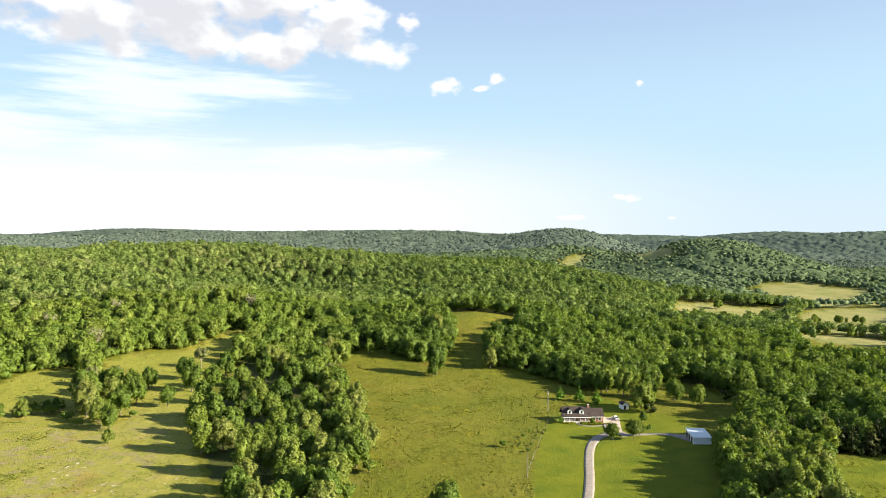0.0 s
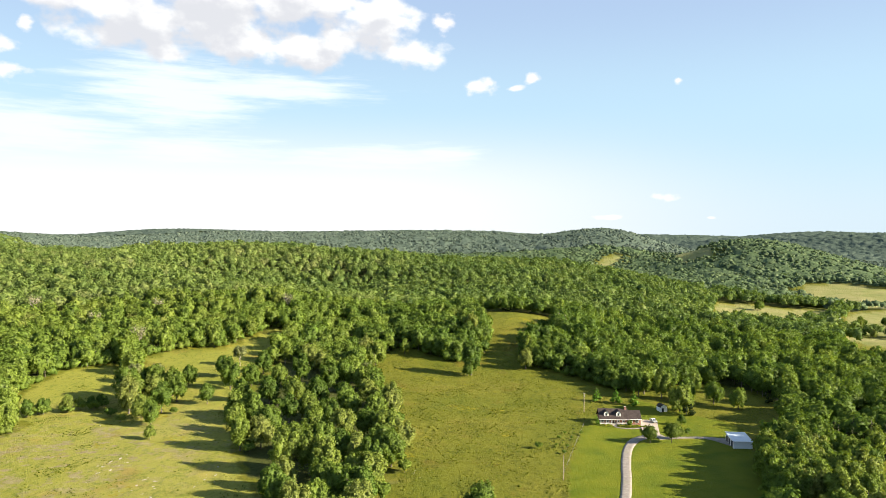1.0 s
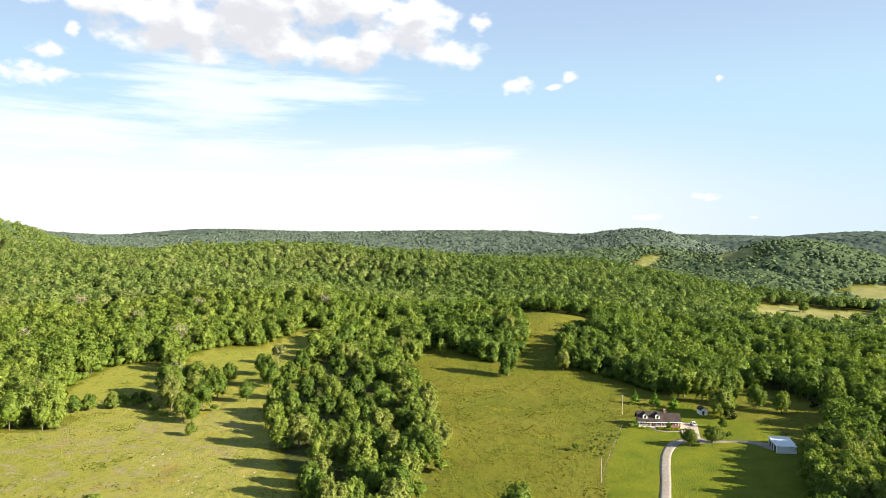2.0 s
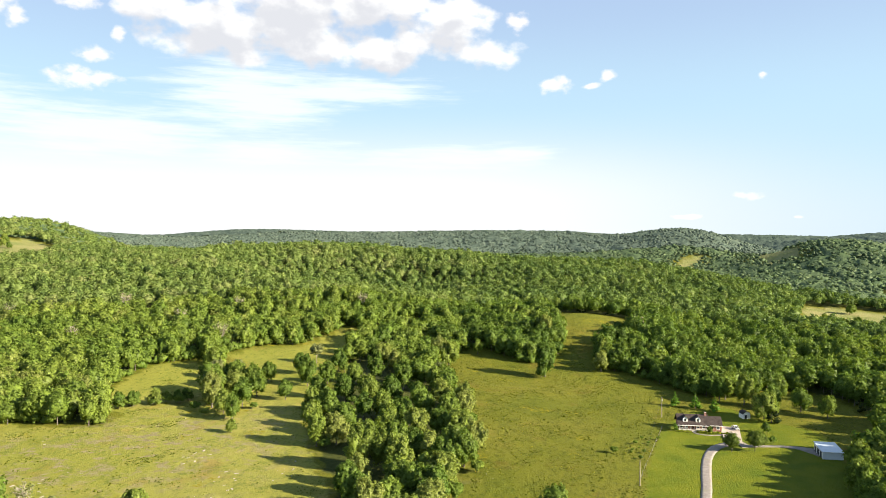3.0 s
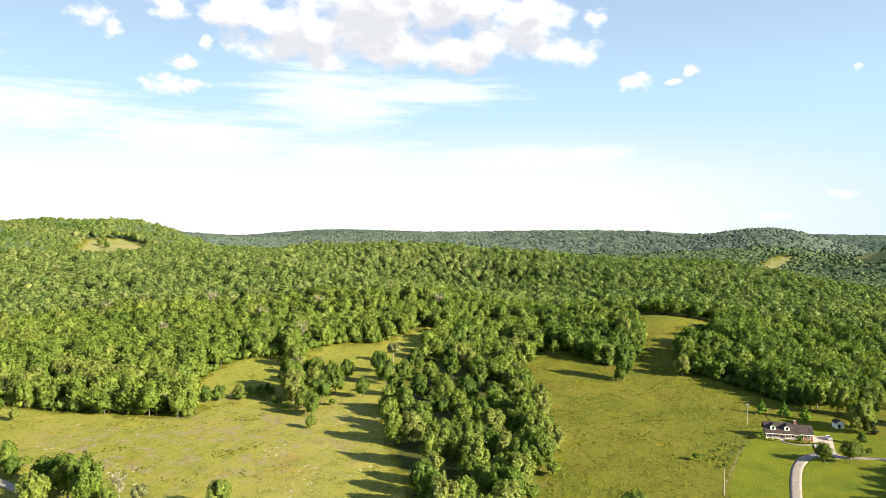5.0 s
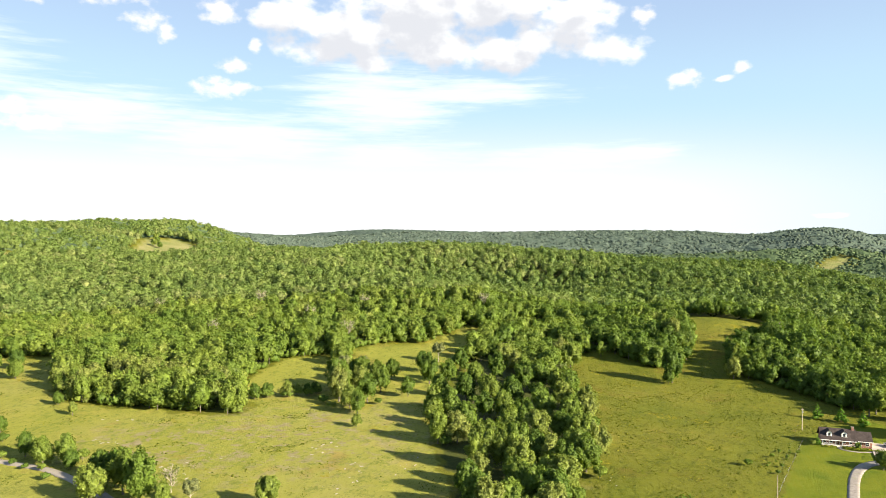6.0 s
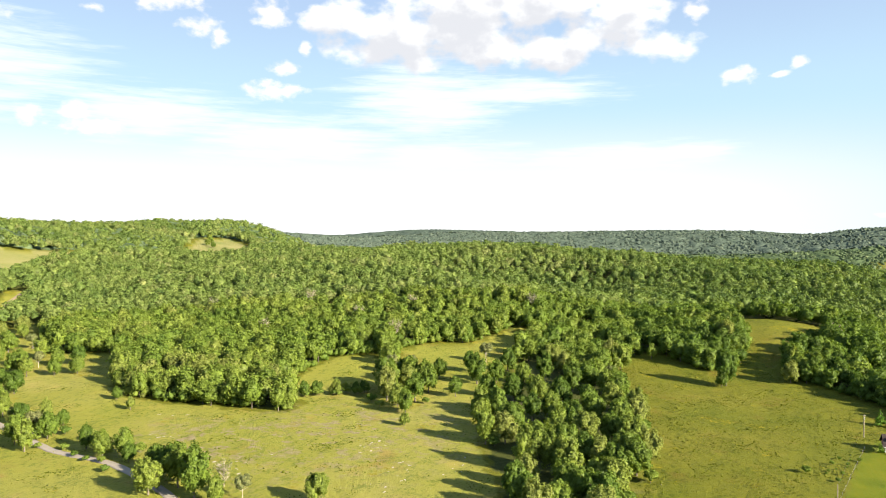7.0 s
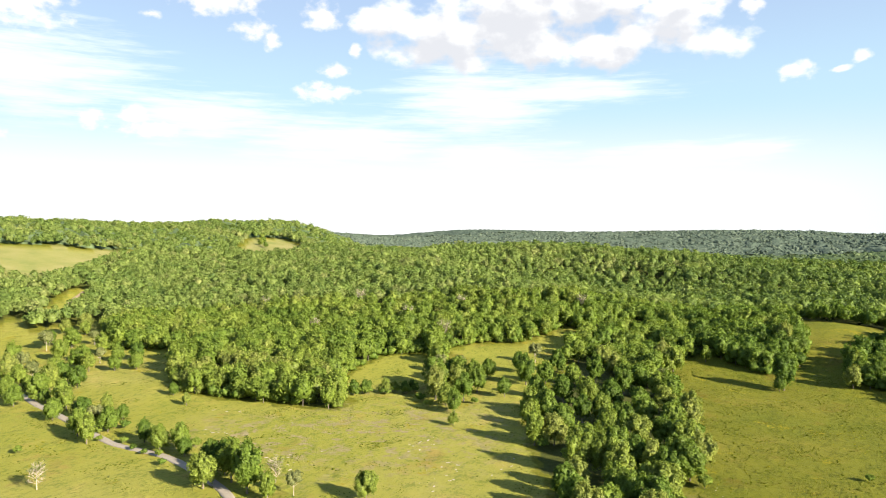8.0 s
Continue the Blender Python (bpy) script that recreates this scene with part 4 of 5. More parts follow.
# the trees of the yard
for x, y, s in ((70.6, 298.5, 1.08), (79.8, 300.5, 1.2), (84.0, 306, 0.85)):
    plant(ROUND, x, y, s, group="round lawn trees")
for x, y, s in ((60.7, 371, 1.0), (69.9, 368, 1.05), (78.1, 364, 1.02)):
    plant(SAPLING, x, y, s, group="young trees behind the house")
plant(OAKS[3], 92, 329, 0.36, group="yard trees")
plant(BUSH, 90, 312.5, 0.95, group="yard trees", label="rounded green bush beside the gravel track")
for k, (x, y, s) in enumerate([(96, 347, 1.0), (99, 353, 1.0), (84, 381, 0.9), (95, 377, 0.95), (107, 373, 0.9), (118, 366, 0.85), (127, 357, 0.8), (100, 392, 0.95), (88, 386, 0.9), (116, 392, 0.9)]):
    plant(OAKS[(k * 2) % 5], x, y, s, group="yard trees")
plant(CEDARS[0], 99, 346, 1.35, group="yard trees")

# ---- woods ----
def scatter(spacing, near, far, low, high, seed):
    """Uneven rows of tree places in a sector, clear of the open land."""
    rng = np.random.RandomState(seed)
    gx, gy = np.meshgrid(np.arange(-far, far, spacing), np.arange(-200, far, spacing))
    x = gx.ravel() + rng.uniform(-0.48, 0.48, gx.size) * spacing
    y = gy.ravel() + rng.uniform(-0.48, 0.48, gx.size) * spacing
    d, b = np.hypot(x, y), bearing_of(x, y)
    keep = (d > near) & (d <= far) & (b > low) & (b < high)
    x, y = x[keep], y[keep]
    keep = ~is_open(x, y)
    for ox, oy in ((2.5, 0), (-2.5, 0), (0, 2.5), (0, -2.5)):
        keep &= ~is_open(x + ox, y + oy)
    return x[keep], y[keep]


# the nearest wood trees are things of their own: the clump in the meadow and the wood east of the lawn
WX, WY = scatter(7.9, 170, 620, -64, 38, 5)
single = inside(CLUMP, WX, WY) | ((WX > 95) & (WX < 160) & (WY < 285))
rnd = random.Random(17)
UPPER_CLUMP = [(-122, 404), (-119, 436), (-103, 430), (-119, 374), (-105, 378), (-96, 389), (-77, 372), (-71, 383), (-61, 374), (-116, 345), (-101, 342), (-89, 342), (-77, 344), (-64, 340),
               (-53, 347), (-42, 342), (-100, 313), (-84, 314), (-75, 318), (-65, 310), (-56, 320), (-45, 314), (-38, 320), (-86, 288), (-67, 289), (-54, 287), (-46, 293), (-37, 288), (-92, 274)]
LOWER_CLUMP = [(-84, 276), (-69, 268), (-60, 271), (-50, 259), (-29, 270), (-38, 265), (-68, 249), (-59, 251), (-51, 246), (-44, 256), (-37, 249), (-31, 259), (-64, 234), (-50, 231), (-42, 236),
               (-36, 230), (-65, 223), (-44, 222), (-37, 217), (-58, 212), (-47, 208), (-34, 206), (-40, 199), (-53, 200)]
for x, y in UPPER_CLUMP + LOWER_CLUMP:
    plant(OAKS[rnd.randrange(5)], x + rnd.uniform(-1, 1), y + rnd.uniform(-1, 1), rnd.uniform(0.88, 1.08), group="meadow clump trees")
for x, y in (UPPER_CLUMP + LOWER_CLUMP)[::2]:
    plant(BUSH, x + rnd.uniform(3, 6), y - rnd.uniform(2, 5), rnd.uniform(1.3, 2.0), group="clump undergrowth", label="low green undergrowth among the clump's trees")
for x, y in zip(WX[single], WY[single]):
    if x < 0:
        continue
    if rnd.random() < 0.16:
        plant(CEDARS[rnd.randrange(2)], x, y, rnd.uniform(0.9, 1.3), group="east wood trees")
    else:
        plant(OAKS[rnd.randrange(5)], x, y, rnd.uniform(0.78, 1.02), group="east wood trees")
for k in range(20):
    plant(CEDARS[k % 2], 136 + 2.6 * k + 1.5 * math.sin(k * 2.3), 284 - 0.3 * k + 6 * math.sin(k * 1.9) ** 2, 1.15 + 0.4 * abs(math.sin(k * 1.3)), group="east wood trees")
# a close-set row and its undergrowth along the east wood's edge
for k in range(17):
    t = k / 16
    x, y = 92 + 26 * t + 3.0 * math.sin(k * 2.7), 226 + 62 * t + 1.5 * math.cos(k * 1.9)
    plant(OAKS[(k * 2 + 1) % 5], x + 5, y, 0.82 + 0.14 * abs(math.sin(k * 1.7)), group="east wood trees")
    plant(BUSH, x + 3 + math.sin(k * 3.1), y + 1.5, 1.2 + 0.3 * math.sin(k * 2.3), group="east wood undergrowth", label="low green undergrowth at the wood's edge")
    plant(OAKS[k % 5], x + 12, y + 2, 0.95, group="east wood trees")


def wood(name, x, y, templates, leaf, label, seed, low_scale=0.80, high_scale=1.12):
    """A wood as one mesh: at each place a turned and scaled copy of one of the templates."""
    rng = np.random.RandomState(seed)
    z = height(x, y)
    pick, turn = rng.randint(0, len(templates), len(x)), rng.uniform(0, 6.283, len(x))
    size = rng.uniform(low_scale - 0.06, high_scale + 0.06, len(x)) * (1 + 0.12 * waves(x, y, 90, 21))
    # leaf tones fall from bearing -20 to 2, the eastern shade put into colour
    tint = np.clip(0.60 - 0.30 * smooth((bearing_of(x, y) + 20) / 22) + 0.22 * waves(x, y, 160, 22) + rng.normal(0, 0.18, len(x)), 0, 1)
    verts, tris, tints, n = [], [], [], 0
    for k, (t, f) in enumerate(templates):
        i = np.nonzero(pick == k)[0]
        c, s = np.cos(turn[i])[:, None], np.sin(turn[i])[:, None]
        w = size[i][:, None] * rng.uniform(0.88, 1.12, (len(i), 1))
        v = np.stack([(t[:, 0] * c - t[:, 1] * s) * w + x[i][:, None], (t[:, 0] * s + t[:, 1] * c) * w + y[i][:, None], t[:, 2] * size[i][:, None] + z[i][:, None]], -1)
        verts.append(v.reshape(-1, 3))
        tris.append((f[None] + (np.arange(len(i)) * len(t))[:, None, None]).reshape(-1, 3) + n)
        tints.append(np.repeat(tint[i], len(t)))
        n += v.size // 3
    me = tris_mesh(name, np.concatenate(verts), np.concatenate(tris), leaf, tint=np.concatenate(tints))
    return tagged(new(name, me), label, "woodland", kind="stuff")


FORMS = [(14, 11.2), (15, 10), (13, 11.6), (13.5, 10.8), (14.5, 10.2), (12, 9.5), (13, 11.4), (15.5, 10.6)]
NEARER = [tree_template(151 + k, t, w, 26, 2, 820, 0.58, -0.10) for k, (t, w) in enumerate(FORMS)]
MIDDLE = [tree_template(51 + k, t, w, 20, 2, 400, 0.72, -0.06) for k, (t, w) in enumerate(FORMS)]
MIDDLE_CEDAR = [leaf_clumps(np.random.RandomState(61), cone_lobes(9.5, 5.5, None)[::2], 1, 0.25)]
BEYOND = [tree_template(71 + k, t, w, 12, 1, 100, 1.05, 0.10, 1.05, -0.36) for k, (t, w) in enumerate(FORMS)]
DISTANT = [tree_template(91 + k, t * 0.8, w * 1.12, 7, 1, 6, 1.7, 0.25, 1.2, -0.36) for k, (t, w) in enumerate(FORMS)]
rest = ~single
cedar = (np.random.RandomState(3).uniform(0, 1, len(WX)) < 0.09) & rest
edge = np.hypot(WX, WY) < 435
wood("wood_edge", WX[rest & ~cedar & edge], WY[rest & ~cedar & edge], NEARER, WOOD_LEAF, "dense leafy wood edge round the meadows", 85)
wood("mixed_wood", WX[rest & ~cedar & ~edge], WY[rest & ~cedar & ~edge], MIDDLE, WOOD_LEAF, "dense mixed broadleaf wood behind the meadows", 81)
wood("cedar_thicket", WX[cedar], WY[cedar], MIDDLE_CEDAR, leaf_material("thicket_needles", CEDAR_TONES, True, 0.1), "scattered dark cedars among the broadleaf trees", 82)


def thicket(spacing, reach, seed):
    """Places just inside the woods' edges round the meadows."""
    x, y = scatter(spacing, 200, 560, -64, 34, seed)
    edge_near = np.zeros(len(x), bool)
    for k in range(8):
        edge_near |= is_open(x + reach * math.cos(k * 0.785), y + reach * math.sin(k * 0.785))
    keep = edge_near & ~inside(CLUMP, x, y) & (x < 112)
    return x[keep], y[keep]


UX, UY = thicket(3.6, 6.5, 15)
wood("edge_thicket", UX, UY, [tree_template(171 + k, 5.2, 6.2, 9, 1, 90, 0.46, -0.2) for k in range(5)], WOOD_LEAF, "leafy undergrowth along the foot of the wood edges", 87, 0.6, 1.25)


def trunks(name, x, y, label):
    """The plain tapered trunks of a wood as one mesh."""
    z = height(x, y)
    k = np.arange(5) * math.tau / 5
    rings = [np.stack([x[:, None] + r * np.cos(k), y[:, None] + r * np.sin(k), np.repeat((z + h)[:, None], 5, 1)], -1) for r, h in ((0.26, -0.4), (0.18, 3.5), (0.10, 8.0))]
    verts = np.stack(rings, 1).reshape(-1, 3)
    tris = []
    for a in (0, 5):
        for j in range(5):
            b = (j + 1) % 5
            tris += [(a + j, a + b, a + 5 + b), (a + j, a + 5 + b, a + 5 + j)]
    f = (np.array(tris)[None] + (np.arange(len(x)) * 15)[:, None, None]).reshape(-1, 3)
    tagged(new(name, tris_mesh(name, verts, f, BARK)), label, "woodland", kind="stuff")


trunks("wood_edge_trunks", WX[rest & ~cedar & edge], WY[rest & ~cedar & edge], "grey-brown trunks of the wood edge trees")
near_wood = rest & ~cedar & ~edge & (np.hypot(WX, WY) < 520)
trunks("mixed_wood_trunks", WX[near_wood], WY[near_wood], "grey-brown trunks of the mixed wood")
for k, (x, y, s) in enumerate([(-215, 445, 1.75), (-262, 480, 1.7), (-305, 420, 1.6), (-330, 520, 1.8), (-240, 530, 1.7), (-150, 560, 1.7), (-390, 470, 1.7), (60, 520, 1.6)]):
    plant(BARES[0], x, y, s, group="dead trees in the wood", label="tall bare dead tree among the leafy ones")
FX, FY = scatter(8.6, 620, 1020, -63, 36, 6)
LX, LY = scatter(9.6, 1020, 1480, -63, -29, 7)
FX, FY = np.concatenate([FX, LX]), np.concatenate([FY, LY])
wood("ridge_wood", FX, FY, BEYOND, HAZED_RIDGE_LEAF, "broadleaf forest over the middle ridge", 83)


def canopy(name, first, last, step, fine, leaf, label, category, kind, seed, top=10.5):
    """The unbroken canopy of far hills: a lumpy sheet above the ground, crown by crown."""
    rng = np.random.RandomState(seed)
    turn = np.concatenate([np.arange(-180, -70, 2.0), np.arange(-70, 44, fine), np.arange(44, 180, 2.0)])
    out = first * step ** np.arange(0, int(math.log(last / first) / math.log(step)) + 1)
    r, a = np.meshgrid(out, np.radians(turn), indexing="ij")
    r = r * (1 + rng.uniform(-0.48, 0.48, r.shape) * (step - 1))
    a = a + np.radians(rng.uniform(-0.48, 0.48, r.shape) * fine)
    x, y = r * np.sin(a), r * np.cos(a)
    clear = np.zeros(x.shape, bool)
    for k in range(9):
        away = 0.02 * r * (k > 0)
        ox, oy = x + away * math.cos(k * 0.785), y + away * math.sin(k * 0.785)
        clear |= in_any(HAY, ox, oy) | in_any(OPEN, ox, oy)
    z = height(x, y) + np.where(clear, -3.0, top + 3.8 * rng.uniform(-1, 1, r.shape) + 1.5 * waves(x, y, 60, 14))
    tint = np.clip(0.42 + 0.22 * waves(x, y, 260, 23) + rng.normal(0, 0.20, r.shape), 0, 1)
    me = grid_mesh(name, np.stack([x, y, z], -1).reshape(-1, 3), len(out), len(turn), leaf, True, tint=tint.ravel())
    tagged(new(name, me), label, category, kind=kind)


KX, KY = scatter(11.4, 1020, 2790, -29, 36, 8)
QX, QY = scatter(12.0, 1480, 2790, -42, -29, 18)
KX, KY = np.concatenate([KX, QX]), np.concatenate([KY, QY])
outer = np.hypot(KX, KY) > 2180
wood("far_woods", KX[~outer], KY[~outer], DISTANT, HAZED_HILL_LEAF, "green forest on the hills across the valley", 84, 0.8, 1.15)
wood("outer_woods", KX[outer], KY[outer], DISTANT, HAZED_FAR_LEAF, "forest on the ridges beyond the valley, haze painted into its dull blue-green", 88, 0.8, 1.15)
canopy("far_canopy", 1025, 2190, 1.012, 0.32, HAZED_HILL_LEAF, "unbroken lower canopy of the hill forest", "woodland", "stuff", 93, 8.3)
canopy("outer_canopy", 2180, 2785, 1.010, 0.28, HAZED_FAR_LEAF, "unbroken lower canopy of the outer ridges", "woodland", "stuff", 94, 8.3)
canopy("backdrop", 2765, 4930, 1.0052, 0.150, HAZED_FAR_LEAF, "hazy blue-green forest on the farthest ridges", "backdrop", "structure", 92)

# trees that stand alone in the pastures
for k in range(66):
    t, row = (k % 22) / 21, k // 22
    x, y = ((238 + 195 * t, 716 - 84 * t), (262 + 190 * t, 752 + 20 * t), (246 + 200 * t, 728 - 70 * t))[row]
    plant(OAKS[k % 5], x + 4 * math.sin(k * 2.3), y + 6 * math.sin(k * 1.7), 0.58 + 0.18 * math.sin(k * 4.1), group="valley hedge", label="bushy hedge tree between the valley fields")
for x, y, s in ((322, 845, 0.9), (326, 849, 0.8), (-755, 905, 0.75), (-740, 880, 0.8), (-722, 870, 0.7), (-775, 925, 0.8), (-690, 548, 0.8), (-700, 590, 0.85), (-712, 555, 0.6), (-470, 335, 0.85)):
    plant(OAKS[int(abs(x) + y) % 5], x, y, s, group="pasture trees", label="leafy tree standing in an open pasture")

# ---- the brick house ----
def gable_roof(bm_list, x0, x1, y0, y1, eave, ridge, thick=0.22, over=0.5):
    """Two roof slopes over a plan, the ridge along x."""
    ym = (y0 + y1) / 2
    for ya in (y0 - over, y1 + over):
        drop = (ridge - eave) / (ym - y0) * over
        bm_list.append(solid([(ya, eave - drop), (ym, ridge), (ym, ridge + thick), (ya, eave - drop + thick)], "x", x0 - over * 0.6, x1 + over * 0.6))


def window_part(parent, x, y, z, w, h, material=None):
    """A framed sash window on a wall that faces -y."""
    t = 0.09
    frame_bm = block((x - w / 2, x + w / 2, y - 0.07, y + 0.02, z + h - t, z + h), (x - w / 2, x + w / 2, y - 0.09, y + 0.02, z, z + t),
                     (x - w / 2, x - w / 2 + t, y - 0.07, y + 0.02, z + t, z + h - t), (x + w / 2 - t, x + w / 2, y - 0.07, y + 0.02, z + t, z + h - t),
                     (x - w / 2 + t, x + w / 2 - t, y - 0.06, y + 0.02, z + h / 2 - 0.03, z + h / 2 + 0.03))
    w_ob = part("window", frame_bm, material or WHITE, parent, "white window frame")
    part("pane", block((x - w / 2 + t, x + w / 2 - t, y - 0.02, y + 0.01, z + t, z + h - t)), GLASS, w_ob)


def build_house():
    house = thing("house", (55.0, 327.2, 0), "single-storey red-brick house with dark shingle roof and dormers", "house")
    house.location.z = ground_at(63, 330) + 0.15
    house.scale = (0.95, 0.95, 0.95)
    # main block 13.6 m wide, wing 6.2 m wide, front at y = 0; the porch lies under the main roof
    part("wall", merged(block((0.4, 13.4, 2.2, 9.4, -0.6, 3.0)), solid([(2.2, 3.0), (9.4, 3.0), (5.8, 5.6)], "x", 0.45, 13.35)), BRICK, house, "red brick main block")
    part("wall", merged(block((13.4, 19.6, 1.5, 9.0, -0.6, 2.95)), solid([(1.5, 2.95), (9.0, 2.95), (5.25, 5.0)], "x", 13.5, 19.55)), BRICK, house, "red brick garage wing")
    roofs = []
    gable_roof(roofs, 0, 13.6, 0.2, 9.6, 3.0, 6.6)
    part("roof", merged(*roofs), SHINGLE, house, "dark brown shingle roof")
    roofs = []
    gable_roof(roofs, 13.7, 19.6, 1.4, 9.2, 2.95, 5.75)
    part("roof", merged(*roofs), SHINGLE, house, "dark brown shingle wing roof")
    part("fascia", block((-0.3, 13.9, -0.36, -0.30, 2.45, 2.72), (13.95, 19.95, 0.84, 0.90, 2.45, 2.70)), WHITE, house, "white eaves board")
    part("porch_floor", block((0.2, 13.4, -0.05, 2.2, 0.33, 0.45)), CREAM, house, "pale porch floor")
    part("porch_base", block((0.3, 13.3, 0.05, 2.2, -0.6, 0.33)), BRICK, house, "brick porch base")
    part("porch_ceiling", block((0.2, 13.4, 0.1, 2.2, 2.50, 2.60)), WHITE, house)
    for k in range(6):
        x = 0.5 + k * 2.55
        part("porch_post", block((x - 0.11, x + 0.11, 0.1, 0.32, 0.45, 2.5), (x - 0.17, x + 0.17, 0.06, 0.36, 0.45, 0.62), (x - 0.17, x + 0.17, 0.06, 0.36, 2.36, 2.5)), WHITE, house, "white porch post")
    for k in range(5):
        x0, x1 = 0.65 + k * 2.55, 2.9 + k * 2.55
        if k == 2:
            continue
        bars = [(x0, x1, 0.17, 0.25, 1.28, 1.36), (x0, x1, 0.17, 0.25, 0.56, 0.62)]
        bars += [(x0 + 0.28 * j, x0 + 0.28 * j + 0.04, 0.19, 0.23, 0.62, 1.28) for j in range(1, int((x1 - x0) / 0.28))]
        part("railing", block(*bars), WHITE, house, "white porch railing")
    part("steps", block((6.0, 7.9, -0.35, 0.0, -0.4, 0.28), (6.0, 7.9, -0.70, -0.35, -0.4, 0.10)), CREAM, house, "pale front steps")
    door = part("door", block((6.45, 7.40, 2.12, 2.22, 0.45, 2.5)), DOOR, house, "dark red panelled front door")
    part("door_frame", block((6.30, 6.45, 2.10, 2.22, 0.45, 2.58), (7.40, 7.55, 2.10, 2.22, 0.45, 2.58)), WHITE, door, "white door frame")
    for x in (1.8, 4.1, 9.3, 11.7):
        window_part(house, x, 2.2, 0.95, 1.1, 1.45)
    for x in (15.0, 17.9):
        window_part(house, x, 1.5, 0.8, 1.5, 1.5)
    # two gabled dormers in the front slope
    for x in (3.3, 9.0):
        dormer = part("dormer", merged(block((x - 1.05, x + 1.05, 1.2, 4.6, 3.6, 5.45)), solid([(x - 1.05, 5.45), (x + 1.05, 5.45), (x, 6.5)], "y", 1.2, 4.9)), WHITE, house, "white gabled dormer")
        slopes = [solid([(x, 6.55), (x + s * 1.3, 5.25), (x + s * 1.3, 5.40), (x, 6.72)], "y", 1.0, 5.3) for s in (-1, 1)]
        part("dormer_roof", merged(*slopes), SHINGLE, dormer, "dark shingle dormer roof")
        part("dormer_window", block((x - 0.45, x + 0.45, 1.16, 1.22, 4.15, 5.35)), GLASS, dormer, "dark dormer window")
    part("chimney", merged(block((12.3, 13.2, 4.3, 5.2, 5.2, 7.6)), block((12.2, 13.3, 4.2, 5.3, 7.6, 7.8))), BRICK, house, "red brick chimney")
    part("gutter", block((-0.3, 13.9, -0.50, -0.37, 2.55, 2.68)), WHITE, house)
    part("garage_door", block((19.58, 19.66, 2.6, 7.6, 0.0, 2.3)), WHITE, house, "white panelled garage door")


build_house()

# the front bed: clipped shrubs, and a curved edging stone path
for k in range(15):
    x = 55.2 + k * 1.12
    if 60.4 < x < 62.8:
        continue
    plant(SHRUBS, x, 325.6 - 0.5 * math.sin(k * 0.5) + 0.3 * math.sin(k * 2.7), 0.75 + 0.25 * abs(math.sin(k * 1.7)), group="front bed shrubs")
for k in range(14):
    x = 63.6 + k * 0.85
    plant(SHRUBS, x, 324.6 + 0.6 * math.sin(k * 0.9), 0.7 + 0.3 * abs(math.sin(k * 2.3)), group="front bed shrubs")
plant(SAPLING, 53.8, 327.0, 0.55, group="bed trees", label="small pyramidal evergreen at the house corner")
plant(OAKS[3], 68.0, 325.8, 0.24, group="bed trees", label="small leafy tree in the front bed")
plant(BUSH, 51.6, 325.5, 0.75, group="bed trees", label="reddish-green bush beside the porch")
ribbon("front_path", [(61.6, 326.4), (61.4, 324.6), (63.0, 322.6), (67.0, 321.8), (71.0, 322.8), (75.0, 324.2)], [0.9] * 6, GRAVEL, 0.2, "pale curved concrete path to the porch", "path")


def build_metal_shed():
    shed = thing("metal_shed", (102.4, 293.0, ground_at(105, 299) + 0.1), "pale grey ribbed metal garage shed beside the wood", "shed", turn=-4)
    w, d, h, rise = 7.3, 11.5, 2.8, 0.7
    part("wall", block((0, w, 0, 0.12, -0.3, h)), SHED_METAL, shed, "pale ribbed metal front wall")
    part("wall", block((0, w, d - 0.12, d, -0.3, h + rise - 0.03)), SHED_METAL, shed)
    part("wall", solid([(0.12, -0.3), (d - 0.12, -0.3), (d - 0.12, h + rise - 0.04), (0.12, h)], "x", w - 0.12, w), SHED_METAL, shed)
    strips = [(0, 0.12, 0.12, 1.0, -0.3, h), (0, 0.12, 4.0, 4.6, -0.3, h), (0, 0.12, 7.6, 8.2, -0.3, h), (0, 0.12, 11.0, d - 0.12, -0.3, h)]
    strips += [(0, 0.12, a, b, 2.4, h) for a, b in ((1.0, 4.0), (4.6, 7.6), (8.2, 11.0))]
    part("wall", merged(block(*strips), solid([(0.12, h), (d - 0.12, h), (d - 0.12, h + rise - 0.04)], "x", 0, 0.12)), WHITE, shed, "white side wall with three door bays")
    for a, b in ((1.0, 4.0), (4.6, 7.6), (8.2, 11.0)):
        part("door", block((0.05, 0.09, a, b, -0.1, 2.4)), DARK, shed, "dark garage door")
    part("roof", solid([(-0.35, h), (d + 0.3, h + rise), (d + 0.3, h + rise + 0.09), (-0.35, h + 0.09)], "x", -0.3, w + 0.3), SHED_ROOF, shed, "pale blue-grey low-pitched metal roof")
    part("trim", block((-0.02, 0.10, -0.03, 0.0, -0.3, h), (w - 0.10, w + 0.02, -0.03, 0.0, -0.3, h), (0.10, w - 0.10, -0.03, 0.0, h - 0.16, h)), WHITE, shed)
    part("gutter", block((-0.3, w + 0.3, -0.47, -0.36, h - 0.08, h + 0.05)), WHITE, shed)


build_metal_shed()


